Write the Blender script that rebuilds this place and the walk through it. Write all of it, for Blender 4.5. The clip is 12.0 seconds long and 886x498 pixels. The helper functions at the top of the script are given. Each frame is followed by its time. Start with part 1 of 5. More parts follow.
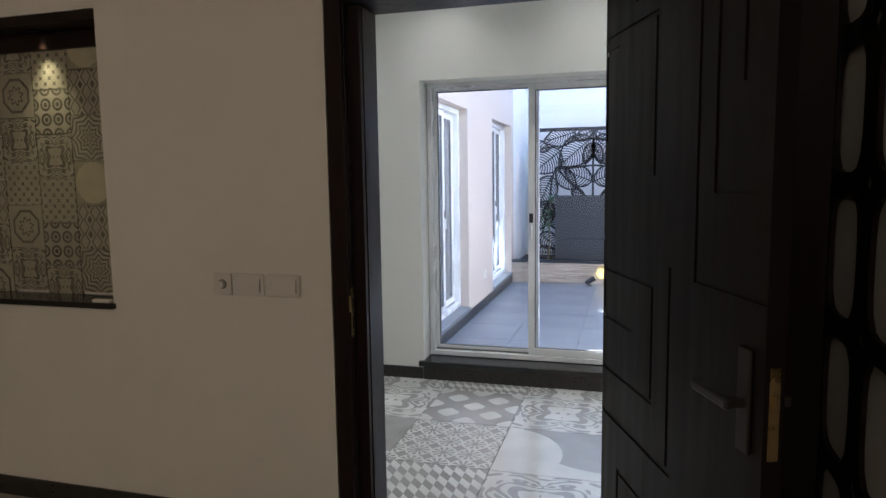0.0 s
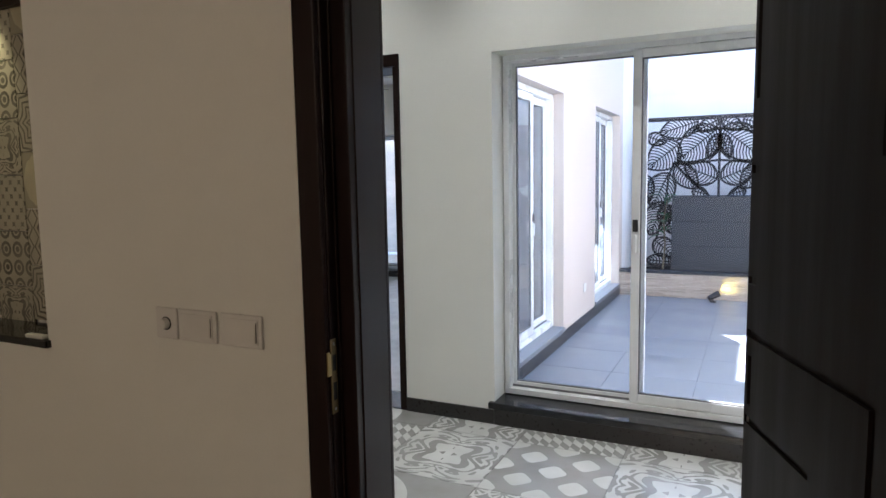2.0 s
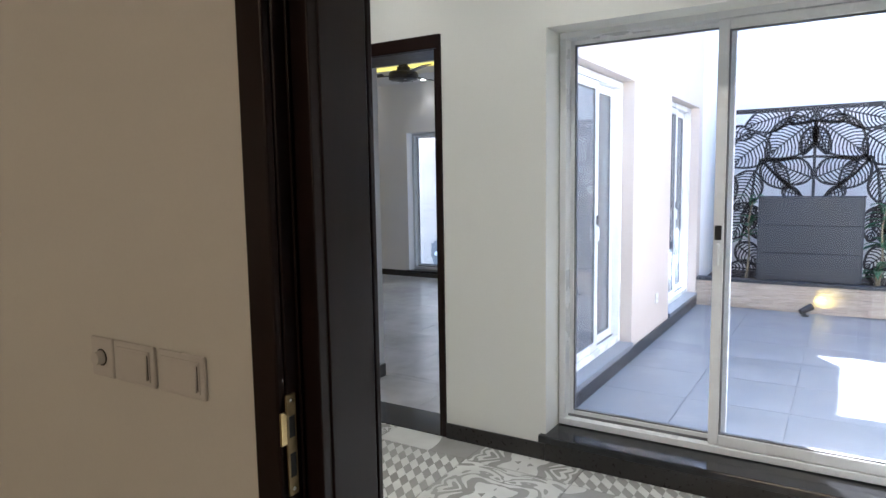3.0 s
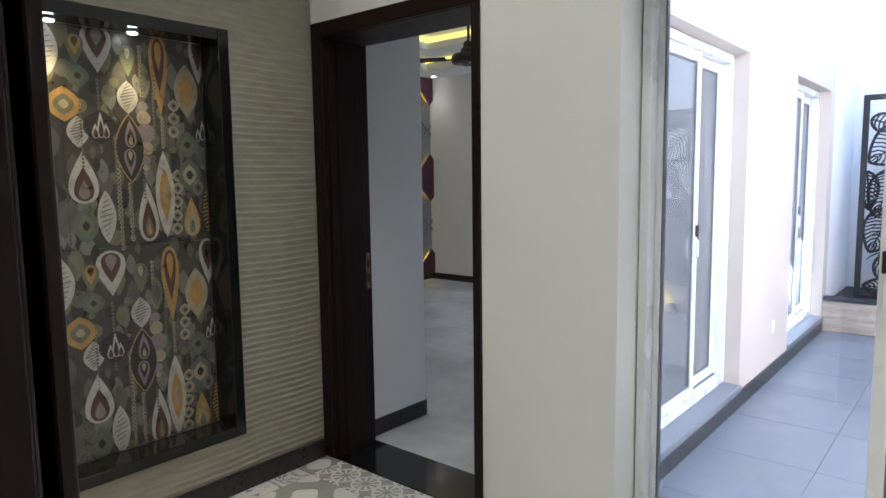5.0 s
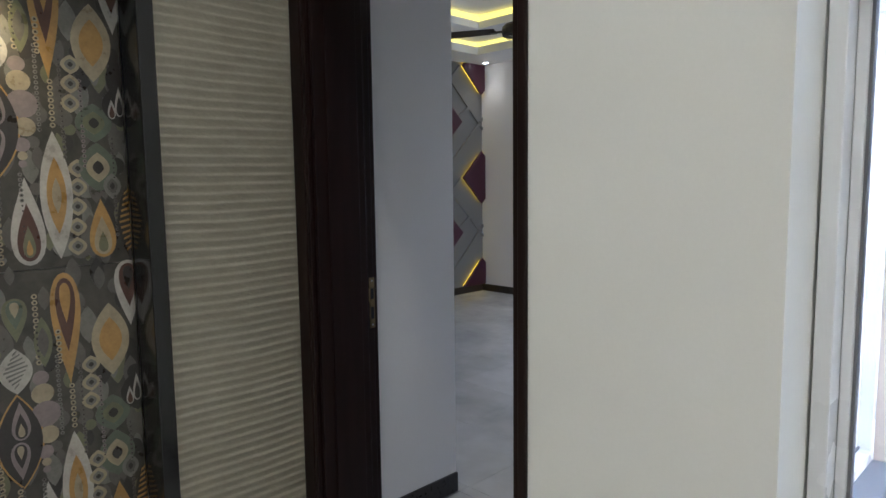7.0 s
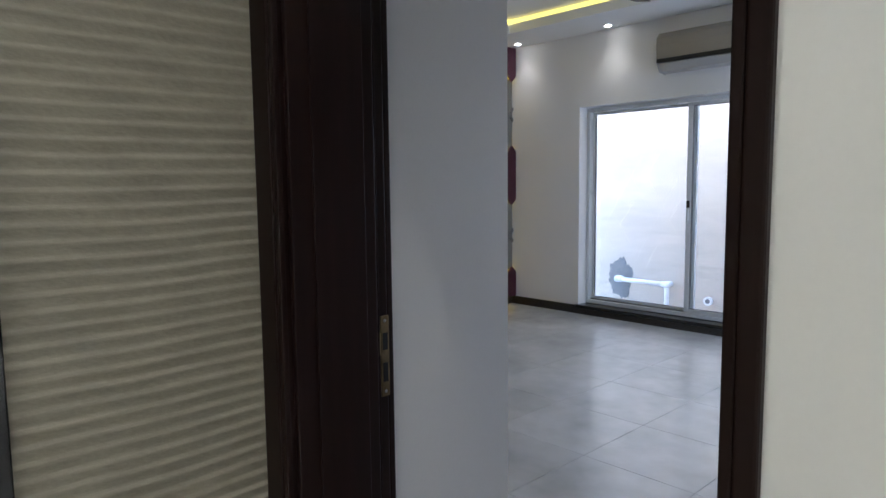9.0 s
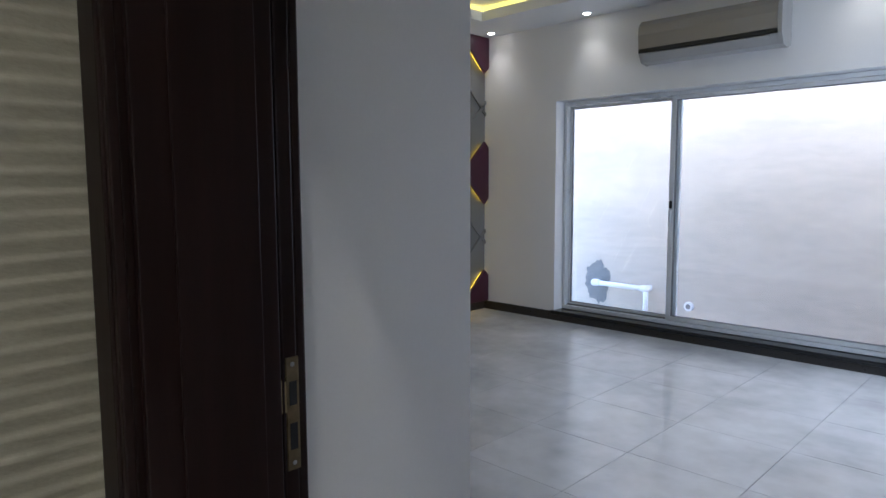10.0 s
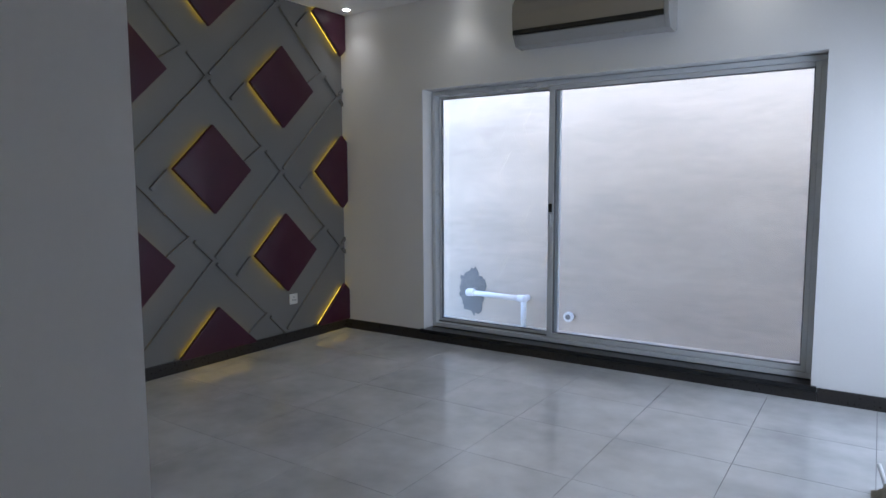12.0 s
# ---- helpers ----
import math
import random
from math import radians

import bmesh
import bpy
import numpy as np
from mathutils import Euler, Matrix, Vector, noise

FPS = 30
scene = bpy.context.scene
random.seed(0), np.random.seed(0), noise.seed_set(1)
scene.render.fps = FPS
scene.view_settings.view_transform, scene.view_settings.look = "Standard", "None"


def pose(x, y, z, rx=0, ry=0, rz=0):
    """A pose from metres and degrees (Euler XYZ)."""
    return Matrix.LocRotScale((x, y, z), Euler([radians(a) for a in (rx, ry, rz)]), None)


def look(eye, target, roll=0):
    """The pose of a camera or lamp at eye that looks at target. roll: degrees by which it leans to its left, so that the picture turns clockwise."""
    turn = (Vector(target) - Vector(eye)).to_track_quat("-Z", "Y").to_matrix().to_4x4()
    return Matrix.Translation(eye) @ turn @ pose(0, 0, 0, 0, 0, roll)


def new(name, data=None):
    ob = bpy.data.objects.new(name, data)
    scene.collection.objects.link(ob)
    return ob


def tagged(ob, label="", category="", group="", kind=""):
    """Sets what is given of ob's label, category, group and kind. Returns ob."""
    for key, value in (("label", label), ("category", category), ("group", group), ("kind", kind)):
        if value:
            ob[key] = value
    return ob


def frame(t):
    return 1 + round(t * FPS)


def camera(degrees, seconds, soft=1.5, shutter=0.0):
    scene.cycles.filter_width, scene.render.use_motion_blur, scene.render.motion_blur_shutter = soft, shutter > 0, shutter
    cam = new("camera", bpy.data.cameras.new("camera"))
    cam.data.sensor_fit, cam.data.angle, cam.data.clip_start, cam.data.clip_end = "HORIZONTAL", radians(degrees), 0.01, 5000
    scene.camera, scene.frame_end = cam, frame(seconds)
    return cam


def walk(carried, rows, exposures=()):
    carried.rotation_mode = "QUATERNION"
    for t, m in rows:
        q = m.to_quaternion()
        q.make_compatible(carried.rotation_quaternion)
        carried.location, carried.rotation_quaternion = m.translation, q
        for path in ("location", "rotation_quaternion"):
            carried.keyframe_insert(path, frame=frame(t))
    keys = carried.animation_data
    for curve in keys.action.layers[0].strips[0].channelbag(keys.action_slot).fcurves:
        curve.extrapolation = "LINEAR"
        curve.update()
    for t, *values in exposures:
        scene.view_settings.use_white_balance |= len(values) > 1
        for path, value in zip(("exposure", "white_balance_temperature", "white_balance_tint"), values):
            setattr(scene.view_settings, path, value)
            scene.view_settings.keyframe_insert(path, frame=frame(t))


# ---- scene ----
SKY, SUN = 0.15, 5.0
LOBBY_W, ENTRY_FILL_W, NICHE_W, ART_W = 3.6, 1.7, 1.5, 1.5
cam = camera(68.2, 12.0)
# seconds, x, y, z, yaw, pitch, roll
PATH = [
    (0, 0.015, 0.010, 1.441, 15.81, -6.23, 0.80),
    (0.5, 0.051, 0.263, 1.441, 17.72, -6.24, 1.04),
    (1, 0.036, 0.488, 1.428, 20.63, -6.20, 1.05),
    (1.5, -0.005, 0.722, 1.427, 23.37, -6.20, 0.98),
    (2, -0.052, 0.963, 1.421, 25.60, -6.14, 1.02),
    (2.5, -0.088, 1.208, 1.422, 28.55, -6.11, 0.96),
    (2.8, -0.124, 1.352, 1.415, 30.41, -6.12, 0.89),
    (3, -0.151, 1.452, 1.411, 31.72, -6.14, 0.93),
    (3.2, -0.189, 1.547, 1.414, 32.52, -6.17, 0.93),
    (4.8, -0.380, 2.215, 1.412, 38.97, -6.21, 0.80),
    (5, -0.418, 2.306, 1.411, 39.94, -6.20, 0.76),
    (5.5, -0.550, 2.527, 1.412, 41.44, -6.20, 0.72),
    (6, -0.675, 2.763, 1.407, 42.84, -6.21, 0.66),
    (6.5, -0.809, 2.973, 1.404, 44.34, -6.18, 0.71),
    (7, -0.998, 3.142, 1.388, 45.17, -6.02, 0.74),
    (7.2, -1.070, 3.205, 1.388, 45.48, -5.95, 0.74),
    (8.8, -1.662, 3.683, 1.332, 46.88, -5.70, 0.71),
    (9, -1.729, 3.733, 1.329, 46.57, -5.68, 0.66),
    (9.5, -1.856, 3.894, 1.317, 45.73, -5.72, 0.34),
    (10, -1.994, 4.079, 1.310, 44.39, -5.74, 0.22),
    (10.5, -2.161, 4.231, 1.308, 40.70, -5.69, 0.12),
    (11, -2.272, 4.412, 1.307, 36.79, -5.65, 0.13),
    (11.5, -2.350, 4.626, 1.306, 34.69, -5.65, 0.17),
    (12, -2.431, 4.833, 1.309, 33.69, -5.73, 0.19),
]
walk(cam, [(t, pose(x, y, z, 90 + pitch, roll, yaw)) for t, x, y, z, yaw, pitch, roll in PATH],
     exposures=[(0, 2.94, 5450, 10), (1.5, 3.07, 5500, 10), (2.5, 3.42, 5550, 10), (5.5, 3.47, 5600, 10), (7, 3.52, 5550, 10), (9.5, 3.62, 5550, 10), (10.5, 3.38, 5500, 10), (12, 3.1, 5550, 10)])

# ---- world, sun and lamps ----
world = bpy.data.worlds.new("sky")
scene.world = world
world.use_nodes = True
wn = world.node_tree.nodes
sky = wn.new("ShaderNodeTexSky")
sky.sky_type, sky.sun_disc = "NISHITA", False
TO_SUN = Vector((-1.42, 2.17, 3.64)).normalized()
sky.sun_elevation = math.asin(TO_SUN.z)
sky.sun_rotation = math.atan2(TO_SUN.x, TO_SUN.y)
world.node_tree.links.new(sky.outputs[0], wn["Background"].inputs[0])
wn["Background"].inputs[1].default_value = SKY
sun = new("sun", bpy.data.lights.new("sun", "SUN"))
sun.data.energy, sun.data.angle, sun.data.color = SUN, radians(0.5), (1.0, 0.95, 0.88)
sun.matrix_world = look(TO_SUN * 30, (0, 0, 0))


def area(name, eye, target, w, h, power, color):
    lamp = new(name, bpy.data.lights.new(name, "AREA"))
    lamp.data.shape, lamp.data.size, lamp.data.size_y = "RECTANGLE", w, h
    lamp.data.energy, lamp.data.color = power, color
    lamp.matrix_world = look(eye, target)


def spot(name, x, y, z, power, color=(1.0, 0.9, 0.76), cone=80):
    lamp = new(name, bpy.data.lights.new(name, "SPOT"))
    lamp.data.energy, lamp.data.color, lamp.data.spot_size, lamp.data.spot_blend = power, color, radians(cone), 1.0
    lamp.data.shadow_soft_size = 0.03
    lamp.matrix_world = look((x, y, z), (x + 0.001, y, z - 1))


# ---- materials ----
def mat(name, color, rough=0.5, metal=0.0, scale=6.0, vary=0.08, fine=60.0, bump=0.05, bump_dist=0.01, sheen=None, island=0.0, obj_rand=0.0, emit=None, stretch=None, rough_vary=0.1, coat=0.0, world=False):
    m = bpy.data.materials.new(name)
    m.use_nodes = True
    nt = m.node_tree
    N, L = nt.nodes, nt.links
    b = N["Principled BSDF"]
    b.inputs["Roughness"].default_value, b.inputs["Metallic"].default_value = rough, metal
    if coat:
        b.inputs["Coat Weight"].default_value, b.inputs["Coat Roughness"].default_value = coat, 0.15
    tc = N.new("ShaderNodeTexCoord")
    src = N.new("ShaderNodeNewGeometry").outputs["Position"] if world else tc.outputs["Object"]
    if stretch:
        mp = N.new("ShaderNodeMapping")
        mp.inputs["Scale"].default_value = stretch
        L.new(src, mp.inputs[0])
        src = mp.outputs[0]
    n1 = N.new("ShaderNodeTexNoise")
    n1.inputs["Scale"].default_value, n1.inputs["Detail"].default_value, n1.inputs["Roughness"].default_value = scale, 4, 0.55
    n2 = N.new("ShaderNodeTexNoise")
    n2.inputs["Scale"].default_value, n2.inputs["Detail"].default_value = fine, 3
    L.new(src, n1.inputs[0])
    L.new(src, n2.inputs[0])
    add = N.new("ShaderNodeMath")
    add.operation = "MULTIPLY_ADD"
    add.inputs[1].default_value = 0.4
    L.new(n2.outputs[0], add.inputs[0])
    L.new(n1.outputs[0], add.inputs[2])
    last = add.outputs[0]
    if obj_rand or island:
        info = N.new("ShaderNodeObjectInfo") if obj_rand else N.new("ShaderNodeNewGeometry")
        rnd = info.outputs["Random"] if obj_rand else info.outputs["Random Per Island"]
        a2 = N.new("ShaderNodeMath")
        a2.operation = "MULTIPLY_ADD"
        a2.inputs[1].default_value = obj_rand or island
        L.new(rnd, a2.inputs[0])
        L.new(last, a2.inputs[2])
        last = a2.outputs[0]
    ramp = N.new("ShaderNodeMapRange")
    ramp.inputs[1].default_value, ramp.inputs[2].default_value = 0.4, 1.0 + (obj_rand or island)
    ramp.inputs[3].default_value, ramp.inputs[4].default_value = 1 - vary, 1 + vary
    L.new(last, ramp.inputs[0])
    mul = N.new("ShaderNodeVectorMath")
    mul.operation = "SCALE"
    mul.inputs[0].default_value = color
    L.new(ramp.outputs[0], mul.inputs["Scale"])
    L.new(mul.outputs[0], b.inputs["Base Color"])
    rr = N.new("ShaderNodeMapRange")
    rr.inputs[1].default_value, rr.inputs[2].default_value = 0.3, 0.7
    rr.inputs[3].default_value, rr.inputs[4].default_value = max(0.02, rough - rough_vary), min(1, rough + rough_vary)
    L.new(n1.outputs[0], rr.inputs[0])
    L.new(rr.outputs[0], b.inputs["Roughness"])
    if bump:
        bp = N.new("ShaderNodeBump")
        bp.inputs["Strength"].default_value, bp.inputs["Distance"].default_value = bump, bump_dist
        L.new(add.outputs[0], bp.inputs["Height"])
        L.new(bp.outputs[0], b.inputs["Normal"])
    if emit:
        b.inputs["Emission Color"].default_value = (*emit[0], 1)
        b.inputs["Emission Strength"].default_value = emit[1]
    return m


def glass(name, tint, ior=1.45):
    """Thin window glass: clear straight through, with a surface reflection that grows towards grazing."""
    m = bpy.data.materials.new(name)
    m.use_nodes = True
    N, L = m.node_tree.nodes, m.node_tree.links
    N.remove(N["Principled BSDF"])
    tr, gl, mix, fr = N.new("ShaderNodeBsdfTransparent"), N.new("ShaderNodeBsdfGlossy"), N.new("ShaderNodeMixShader"), N.new("ShaderNodeFresnel")
    tr.inputs[0].default_value = (*tint, 1)
    gl.inputs["Roughness"].default_value = 0.01
    fr.inputs[0].default_value = ior
    L.new(fr.outputs[0], mix.inputs[0])
    L.new(tr.outputs[0], mix.inputs[1])
    L.new(gl.outputs[0], mix.inputs[2])
    L.new(mix.outputs[0], N["Material Output"].inputs[0])
    return m


def tile_pattern(name, kind, light, dark, unit, rough=0.35):
    """Printed cement-look tile: a two-tone figure drawn by coordinates over one tile, worn by noise."""
    m = bpy.data.materials.new(name)
    m.use_nodes = True
    N, L = m.node_tree.nodes, m.node_tree.links
    b = N["Principled BSDF"]
    uv = N.new("ShaderNodeTexCoord").outputs["Object"]

    def op(o, a, c=None, d=None):
        n = N.new("ShaderNodeMath")
        n.operation = o
        for i, v in enumerate((a, c, d)):
            if v is None:
                continue
            if isinstance(v, (int, float)):
                n.inputs[i].default_value = v
            else:
                L.new(v, n.inputs[i])
        return n.outputs[0]
    sx = N.new("ShaderNodeSeparateXYZ")
    L.new(uv, sx.inputs[0])
    X, Y = op("DIVIDE", sx.outputs[0], unit), op("DIVIDE", sx.outputs[1], unit)

    def cell(v, n, off=0.0):
        return op("SUBTRACT", op("FRACT", op("ADD", op("MULTIPLY", v, n), 100.5 + off)), 0.5)

    def dist(a, c):
        return op("SQRT", op("ADD", op("MULTIPLY", a, a), op("MULTIPLY", c, c)))
    if kind == "cubes":
        s = op("ADD", op("MULTIPLY", X, 5), op("MULTIPLY", Y, 5))
        f = op("GREATER_THAN", op("MULTIPLY", cell(X, 5), op("SUBTRACT", op("FRACT", s), 0.5)), 0.0)
    elif kind == "petals":
        a, c = cell(X, 4), cell(Y, 4)
        d1, d2 = dist(op("SUBTRACT", op("ABSOLUTE", a), 0.5), c), dist(a, op("SUBTRACT", op("ABSOLUTE", c), 0.5))
        if unit > 0.3:
            # round bursts of spokes
            r = dist(a, c)
            spokes = op("GREATER_THAN", op("SINE", op("MULTIPLY", op("ARCTAN2", c, a), 10)), -0.1)
            f = op("MAXIMUM", op("MULTIPLY", spokes, op("LESS_THAN", r, 0.44)), op("GREATER_THAN", r, 0.52))
            f = op("MAXIMUM", f, op("LESS_THAN", r, 0.13))
        else:
            ring = op("ABSOLUTE", op("SUBTRACT", op("MINIMUM", d1, d2), 0.42))
            f = op("MAXIMUM", op("LESS_THAN", ring, 0.06), op("LESS_THAN", dist(a, c), 0.11))
    elif kind == "rings":
        f = op("LESS_THAN", op("ABSOLUTE", op("SUBTRACT", dist(cell(X, 3, 0.5), cell(Y, 3, 0.5)), 0.35)), 0.09)
        f = op("MAXIMUM", f, op("LESS_THAN", dist(cell(X, 3, 0.5), cell(Y, 3, 0.5)), 0.16))
    elif kind == "diamonds":
        f = op("LESS_THAN", op("ABSOLUTE", op("SUBTRACT", op("ADD", op("ABSOLUTE", cell(X, 3)), op("MULTIPLY", op("ABSOLUTE", cell(Y, 3)), 0.7)), 0.4)), 0.05)
        f = op("MAXIMUM", f, op("LESS_THAN", op("ADD", op("ABSOLUTE", cell(X, 3, 0.5)), op("MULTIPLY", op("ABSOLUTE", cell(Y, 3, 0.5)), 0.7)), 0.2))
    elif kind == "disc":
        r = dist(X, Y)
        f = op("GREATER_THAN", op("ADD", r, op("MULTIPLY", op("SINE", op("MULTIPLY", X, 40)), 0.01)), 0.47)
    elif kind == "star":
        r, an = dist(X, Y), op("ARCTAN2", Y, X)
        w = op("ADD", r, op("MULTIPLY", op("ABSOLUTE", op("SINE", op("MULTIPLY", an, 4))), 0.09))
        f = op("GREATER_THAN", op("SINE", op("MULTIPLY", w, 55)), 0.35)
    elif kind == "octagon":
        r = op("MAXIMUM", op("MAXIMUM", op("ABSOLUTE", X), op("ABSOLUTE", Y)), op("MULTIPLY", op("ADD", op("ABSOLUTE", X), op("ABSOLUTE", Y)), 0.72))
        f = op("LESS_THAN", op("ABSOLUTE", op("SUBTRACT", r, 0.36)), 0.03)
        f = op("MAXIMUM", f, op("LESS_THAN", op("ABSOLUTE", op("SUBTRACT", dist(X, Y), op("MULTIPLY_ADD", op("SINE", op("MULTIPLY", op("ARCTAN2", Y, X), 8)), 0.04, 0.17))), 0.025))
    elif kind == "squares":
        a, c = cell(op("ADD", X, Y), 2.1), cell(op("SUBTRACT", X, Y), 2.1)
        p = op("ADD", op("POWER", op("ABSOLUTE", a), 4.0), op("POWER", op("ABSOLUTE", c), 4.0))
        f = op("GREATER_THAN", p, 0.009)
    elif kind == "arcs":
        d = dist(op("SUBTRACT", X, 0.5), op("SUBTRACT", Y, 0.5))
        d2 = dist(op("ADD", X, 0.5), op("ADD", Y, 0.1))
        f = op("MULTIPLY", op("LESS_THAN", d, 0.85), op("GREATER_THAN", d2, 0.6))
    else:
        # scrolling foliage
        n = N.new("ShaderNodeTexNoise")
        n.inputs["Scale"].default_value, n.inputs["Detail"].default_value, n.inputs["Distortion"].default_value = 1.7 / unit, 1.5, 2.2
        mp = N.new("ShaderNodeCombineXYZ")
        L.new(op("ABSOLUTE", sx.outputs[0]), mp.inputs[0])
        L.new(op("ABSOLUTE", sx.outputs[1]), mp.inputs[1])
        L.new(mp.outputs[0], n.inputs[0])
        f = op("GREATER_THAN", op("SINE", op("MULTIPLY", n.outputs[0], 42)), 0.1)
    wear = N.new("ShaderNodeTexNoise")
    wear.inputs["Scale"].default_value, wear.inputs["Detail"].default_value = 2.5 / unit, 6
    geo = N.new("ShaderNodeNewGeometry")
    L.new(geo.outputs["Position"], wear.inputs[0])
    k = op("MULTIPLY", f, op("MULTIPLY_ADD", wear.outputs[0], 1.0, 0.3))
    mix = N.new("ShaderNodeMix")
    mix.data_type = "RGBA"
    mix.inputs[6].default_value, mix.inputs[7].default_value = (*light, 1), (*dark, 1)
    mix.clamp_factor = True
    L.new(k, mix.inputs[0])
    shade = N.new("ShaderNodeVectorMath")
    shade.operation = "SCALE"
    L.new(mix.outputs[2], shade.inputs[0])
    L.new(op("MULTIPLY_ADD", wear.outputs[0], 0.5, 0.72), shade.inputs["Scale"])
    L.new(shade.outputs[0], b.inputs["Base Color"])
    L.new(op("MULTIPLY_ADD", wear.outputs[0], 0.25, rough - 0.12), b.inputs["Roughness"])
    return m


WHITE = mat("white_wall_paint", (0.83, 0.83, 0.78), 0.55, scale=1.5, vary=0.03, fine=120, bump=0.06, bump_dist=0.004)
BWHITE = mat("bedroom_wall_paint", (0.81, 0.805, 0.81), 0.5, scale=1.5, vary=0.03, fine=120, bump=0.06, bump_dist=0.004)
CEIL = mat("ceiling_paint", (0.82, 0.82, 0.82), 0.7, scale=1.2, vary=0.02, fine=90, bump=0.04, bump_dist=0.004)
WHITEWASH = mat("white_exterior_paint", (0.8, 0.78, 0.75), 0.8, scale=1.2, vary=0.05, fine=90, bump=0.12, bump_dist=0.004)
CREAM = mat("cream_render", (0.58, 0.505, 0.45), 0.8, scale=1.2, vary=0.06, fine=90, bump=0.15, bump_dist=0.004)
PLASTER = mat("grey_cement_plaster", (0.54, 0.475, 0.41), 0.85, scale=1.3, vary=0.2, fine=14, bump=0.25, bump_dist=0.01, stretch=(0.5, 1, 1.6))
PATCH = mat("rough_cement_patch", (0.2, 0.2, 0.2), 0.9, scale=18, vary=0.2, bump=0.5)
WOOD = mat("dark_stained_wood", (0.015, 0.0072, 0.006), 0.4, scale=3, vary=0.3, fine=30, bump=0.0, stretch=(9, 9, 0.6), rough_vary=0.05)
DOORWOOD = mat("espresso_door_paint", (0.0115, 0.0075, 0.0068), 0.42, scale=3, vary=0.3, fine=40, bump=0.06, bump_dist=0.003, stretch=(8, 8, 0.6))
GRANITE = mat("black_granite", (0.01, 0.01, 0.011), 0.13, scale=160, vary=0.3, fine=500, bump=0.01, rough_vary=0.04)
SKIRT = mat("dark_brown_skirting", (0.022, 0.019, 0.018), 0.3, scale=60, vary=0.12, fine=300, bump=0.0, rough_vary=0.04)
UPVC = mat("white_upvc", (0.78, 0.79, 0.8), 0.3, scale=4, vary=0.03, fine=80, bump=0.01)
ALU = mat("silver_grey_profile", (0.6, 0.62, 0.64), 0.35, scale=4, vary=0.04, fine=80, bump=0.01)
GASKET = mat("grey_rubber", (0.16, 0.16, 0.165), 0.6)
BRASS = mat("brushed_brass", (0.5, 0.38, 0.19), 0.32, 1.0, scale=20, vary=0.15, bump=0.03)
AGED_BRASS = mat("aged_brass", (0.27, 0.2, 0.11), 0.42, 1.0, scale=30, vary=0.3, bump=0.04)
STEEL = mat("satin_steel", (0.55, 0.54, 0.52), 0.3, 1.0, scale=20, vary=0.1)
SWITCH = mat("switch_plastic", (0.74, 0.73, 0.7), 0.35, scale=10, vary=0.03, bump=0.0)
TILE = mat("grey_porcelain", (0.58, 0.585, 0.6), 0.22, scale=1.7, vary=0.3, fine=7, bump=0.02, bump_dist=0.003, obj_rand=0.1, rough_vary=0.05, world=True)
GROUT = mat("grey_grout", (0.2, 0.2, 0.205), 0.85, scale=20, vary=0.15)
YARD = mat("grey_yard_porcelain", (0.2, 0.21, 0.23), 0.38, scale=2.0, vary=0.14, fine=25, bump=0.04, bump_dist=0.003, obj_rand=0.12)
BEIGE = mat("beige_porcelain", (0.5, 0.46, 0.4), 0.3, scale=3, vary=0.1)
RIB = mat("olive_beige_ribbed_stone", (0.305, 0.28, 0.215), 0.75, scale=9, vary=0.16, fine=70, bump=0.4, bump_dist=0.006, stretch=(1, 1, 2.5))
FEATURE = mat("grey_feature_paint", (0.18, 0.175, 0.17), 0.5, scale=2, vary=0.05, fine=90, bump=0.04)
PAD = mat("burgundy_leatherette", (0.05, 0.006, 0.022), 0.45, scale=8, vary=0.12, fine=240, bump=0.25, bump_dist=0.002)
LED = mat("warm_led_strip", (0.8, 0.7, 0.3), 0.5, emit=((1.0, 0.78, 0.16), 0.12), bump=0)
LEDPAD = mat("amber_led_strip", (0.8, 0.7, 0.3), 0.5, emit=((1.0, 0.62, 0.04), 0.26), bump=0)
BULB = mat("downlight_lens", (0.9, 0.9, 0.85), 0.4, emit=((1.0, 0.93, 0.8), 2), bump=0)
BLACK = mat("black_metal", (0.018, 0.018, 0.02), 0.45, 0.3, scale=12, vary=0.2)
SCREENP = mat("dark_laser_cut_screen", (0.018, 0.016, 0.018), 0.55, 0.1, scale=6, vary=0.2)
SLATE = mat("dark_slate_panel", (0.02, 0.023, 0.031), 0.5, scale=5, vary=0.25, fine=40)
STONE = mat("split_ledge_stone", (0.4, 0.34, 0.29), 0.85, scale=14, vary=0.25, fine=70, bump=0.5, obj_rand=0.5)
LEAF = mat("plant_leaf", (0.05, 0.17, 0.085), 0.4, scale=12, vary=0.3, island=0.4)
STEM = mat("plant_stem", (0.2, 0.17, 0.11), 0.8, scale=20, vary=0.2)
SOIL = mat("garden_soil", (0.06, 0.045, 0.035), 0.95, scale=12, vary=0.4, bump=0.6)
FANM = mat("dark_bronze_fan", (0.035, 0.03, 0.028), 0.4, 0.3, scale=12, vary=0.2)
ACBODY = mat("champagne_ac_front", (0.3, 0.27, 0.23), 0.36, 0.2, scale=5, vary=0.02, bump=0, rough_vary=0.01)
ACWHITE = mat("ac_grey_plastic", (0.36, 0.355, 0.35), 0.35, scale=5, vary=0.03, bump=0)
PVC = mat("white_pvc_pipe", (0.8, 0.8, 0.82), 0.35, scale=8, vary=0.04, bump=0)
GROUND = mat("bare_ground", (0.22, 0.2, 0.17), 0.95, scale=3, vary=0.3)
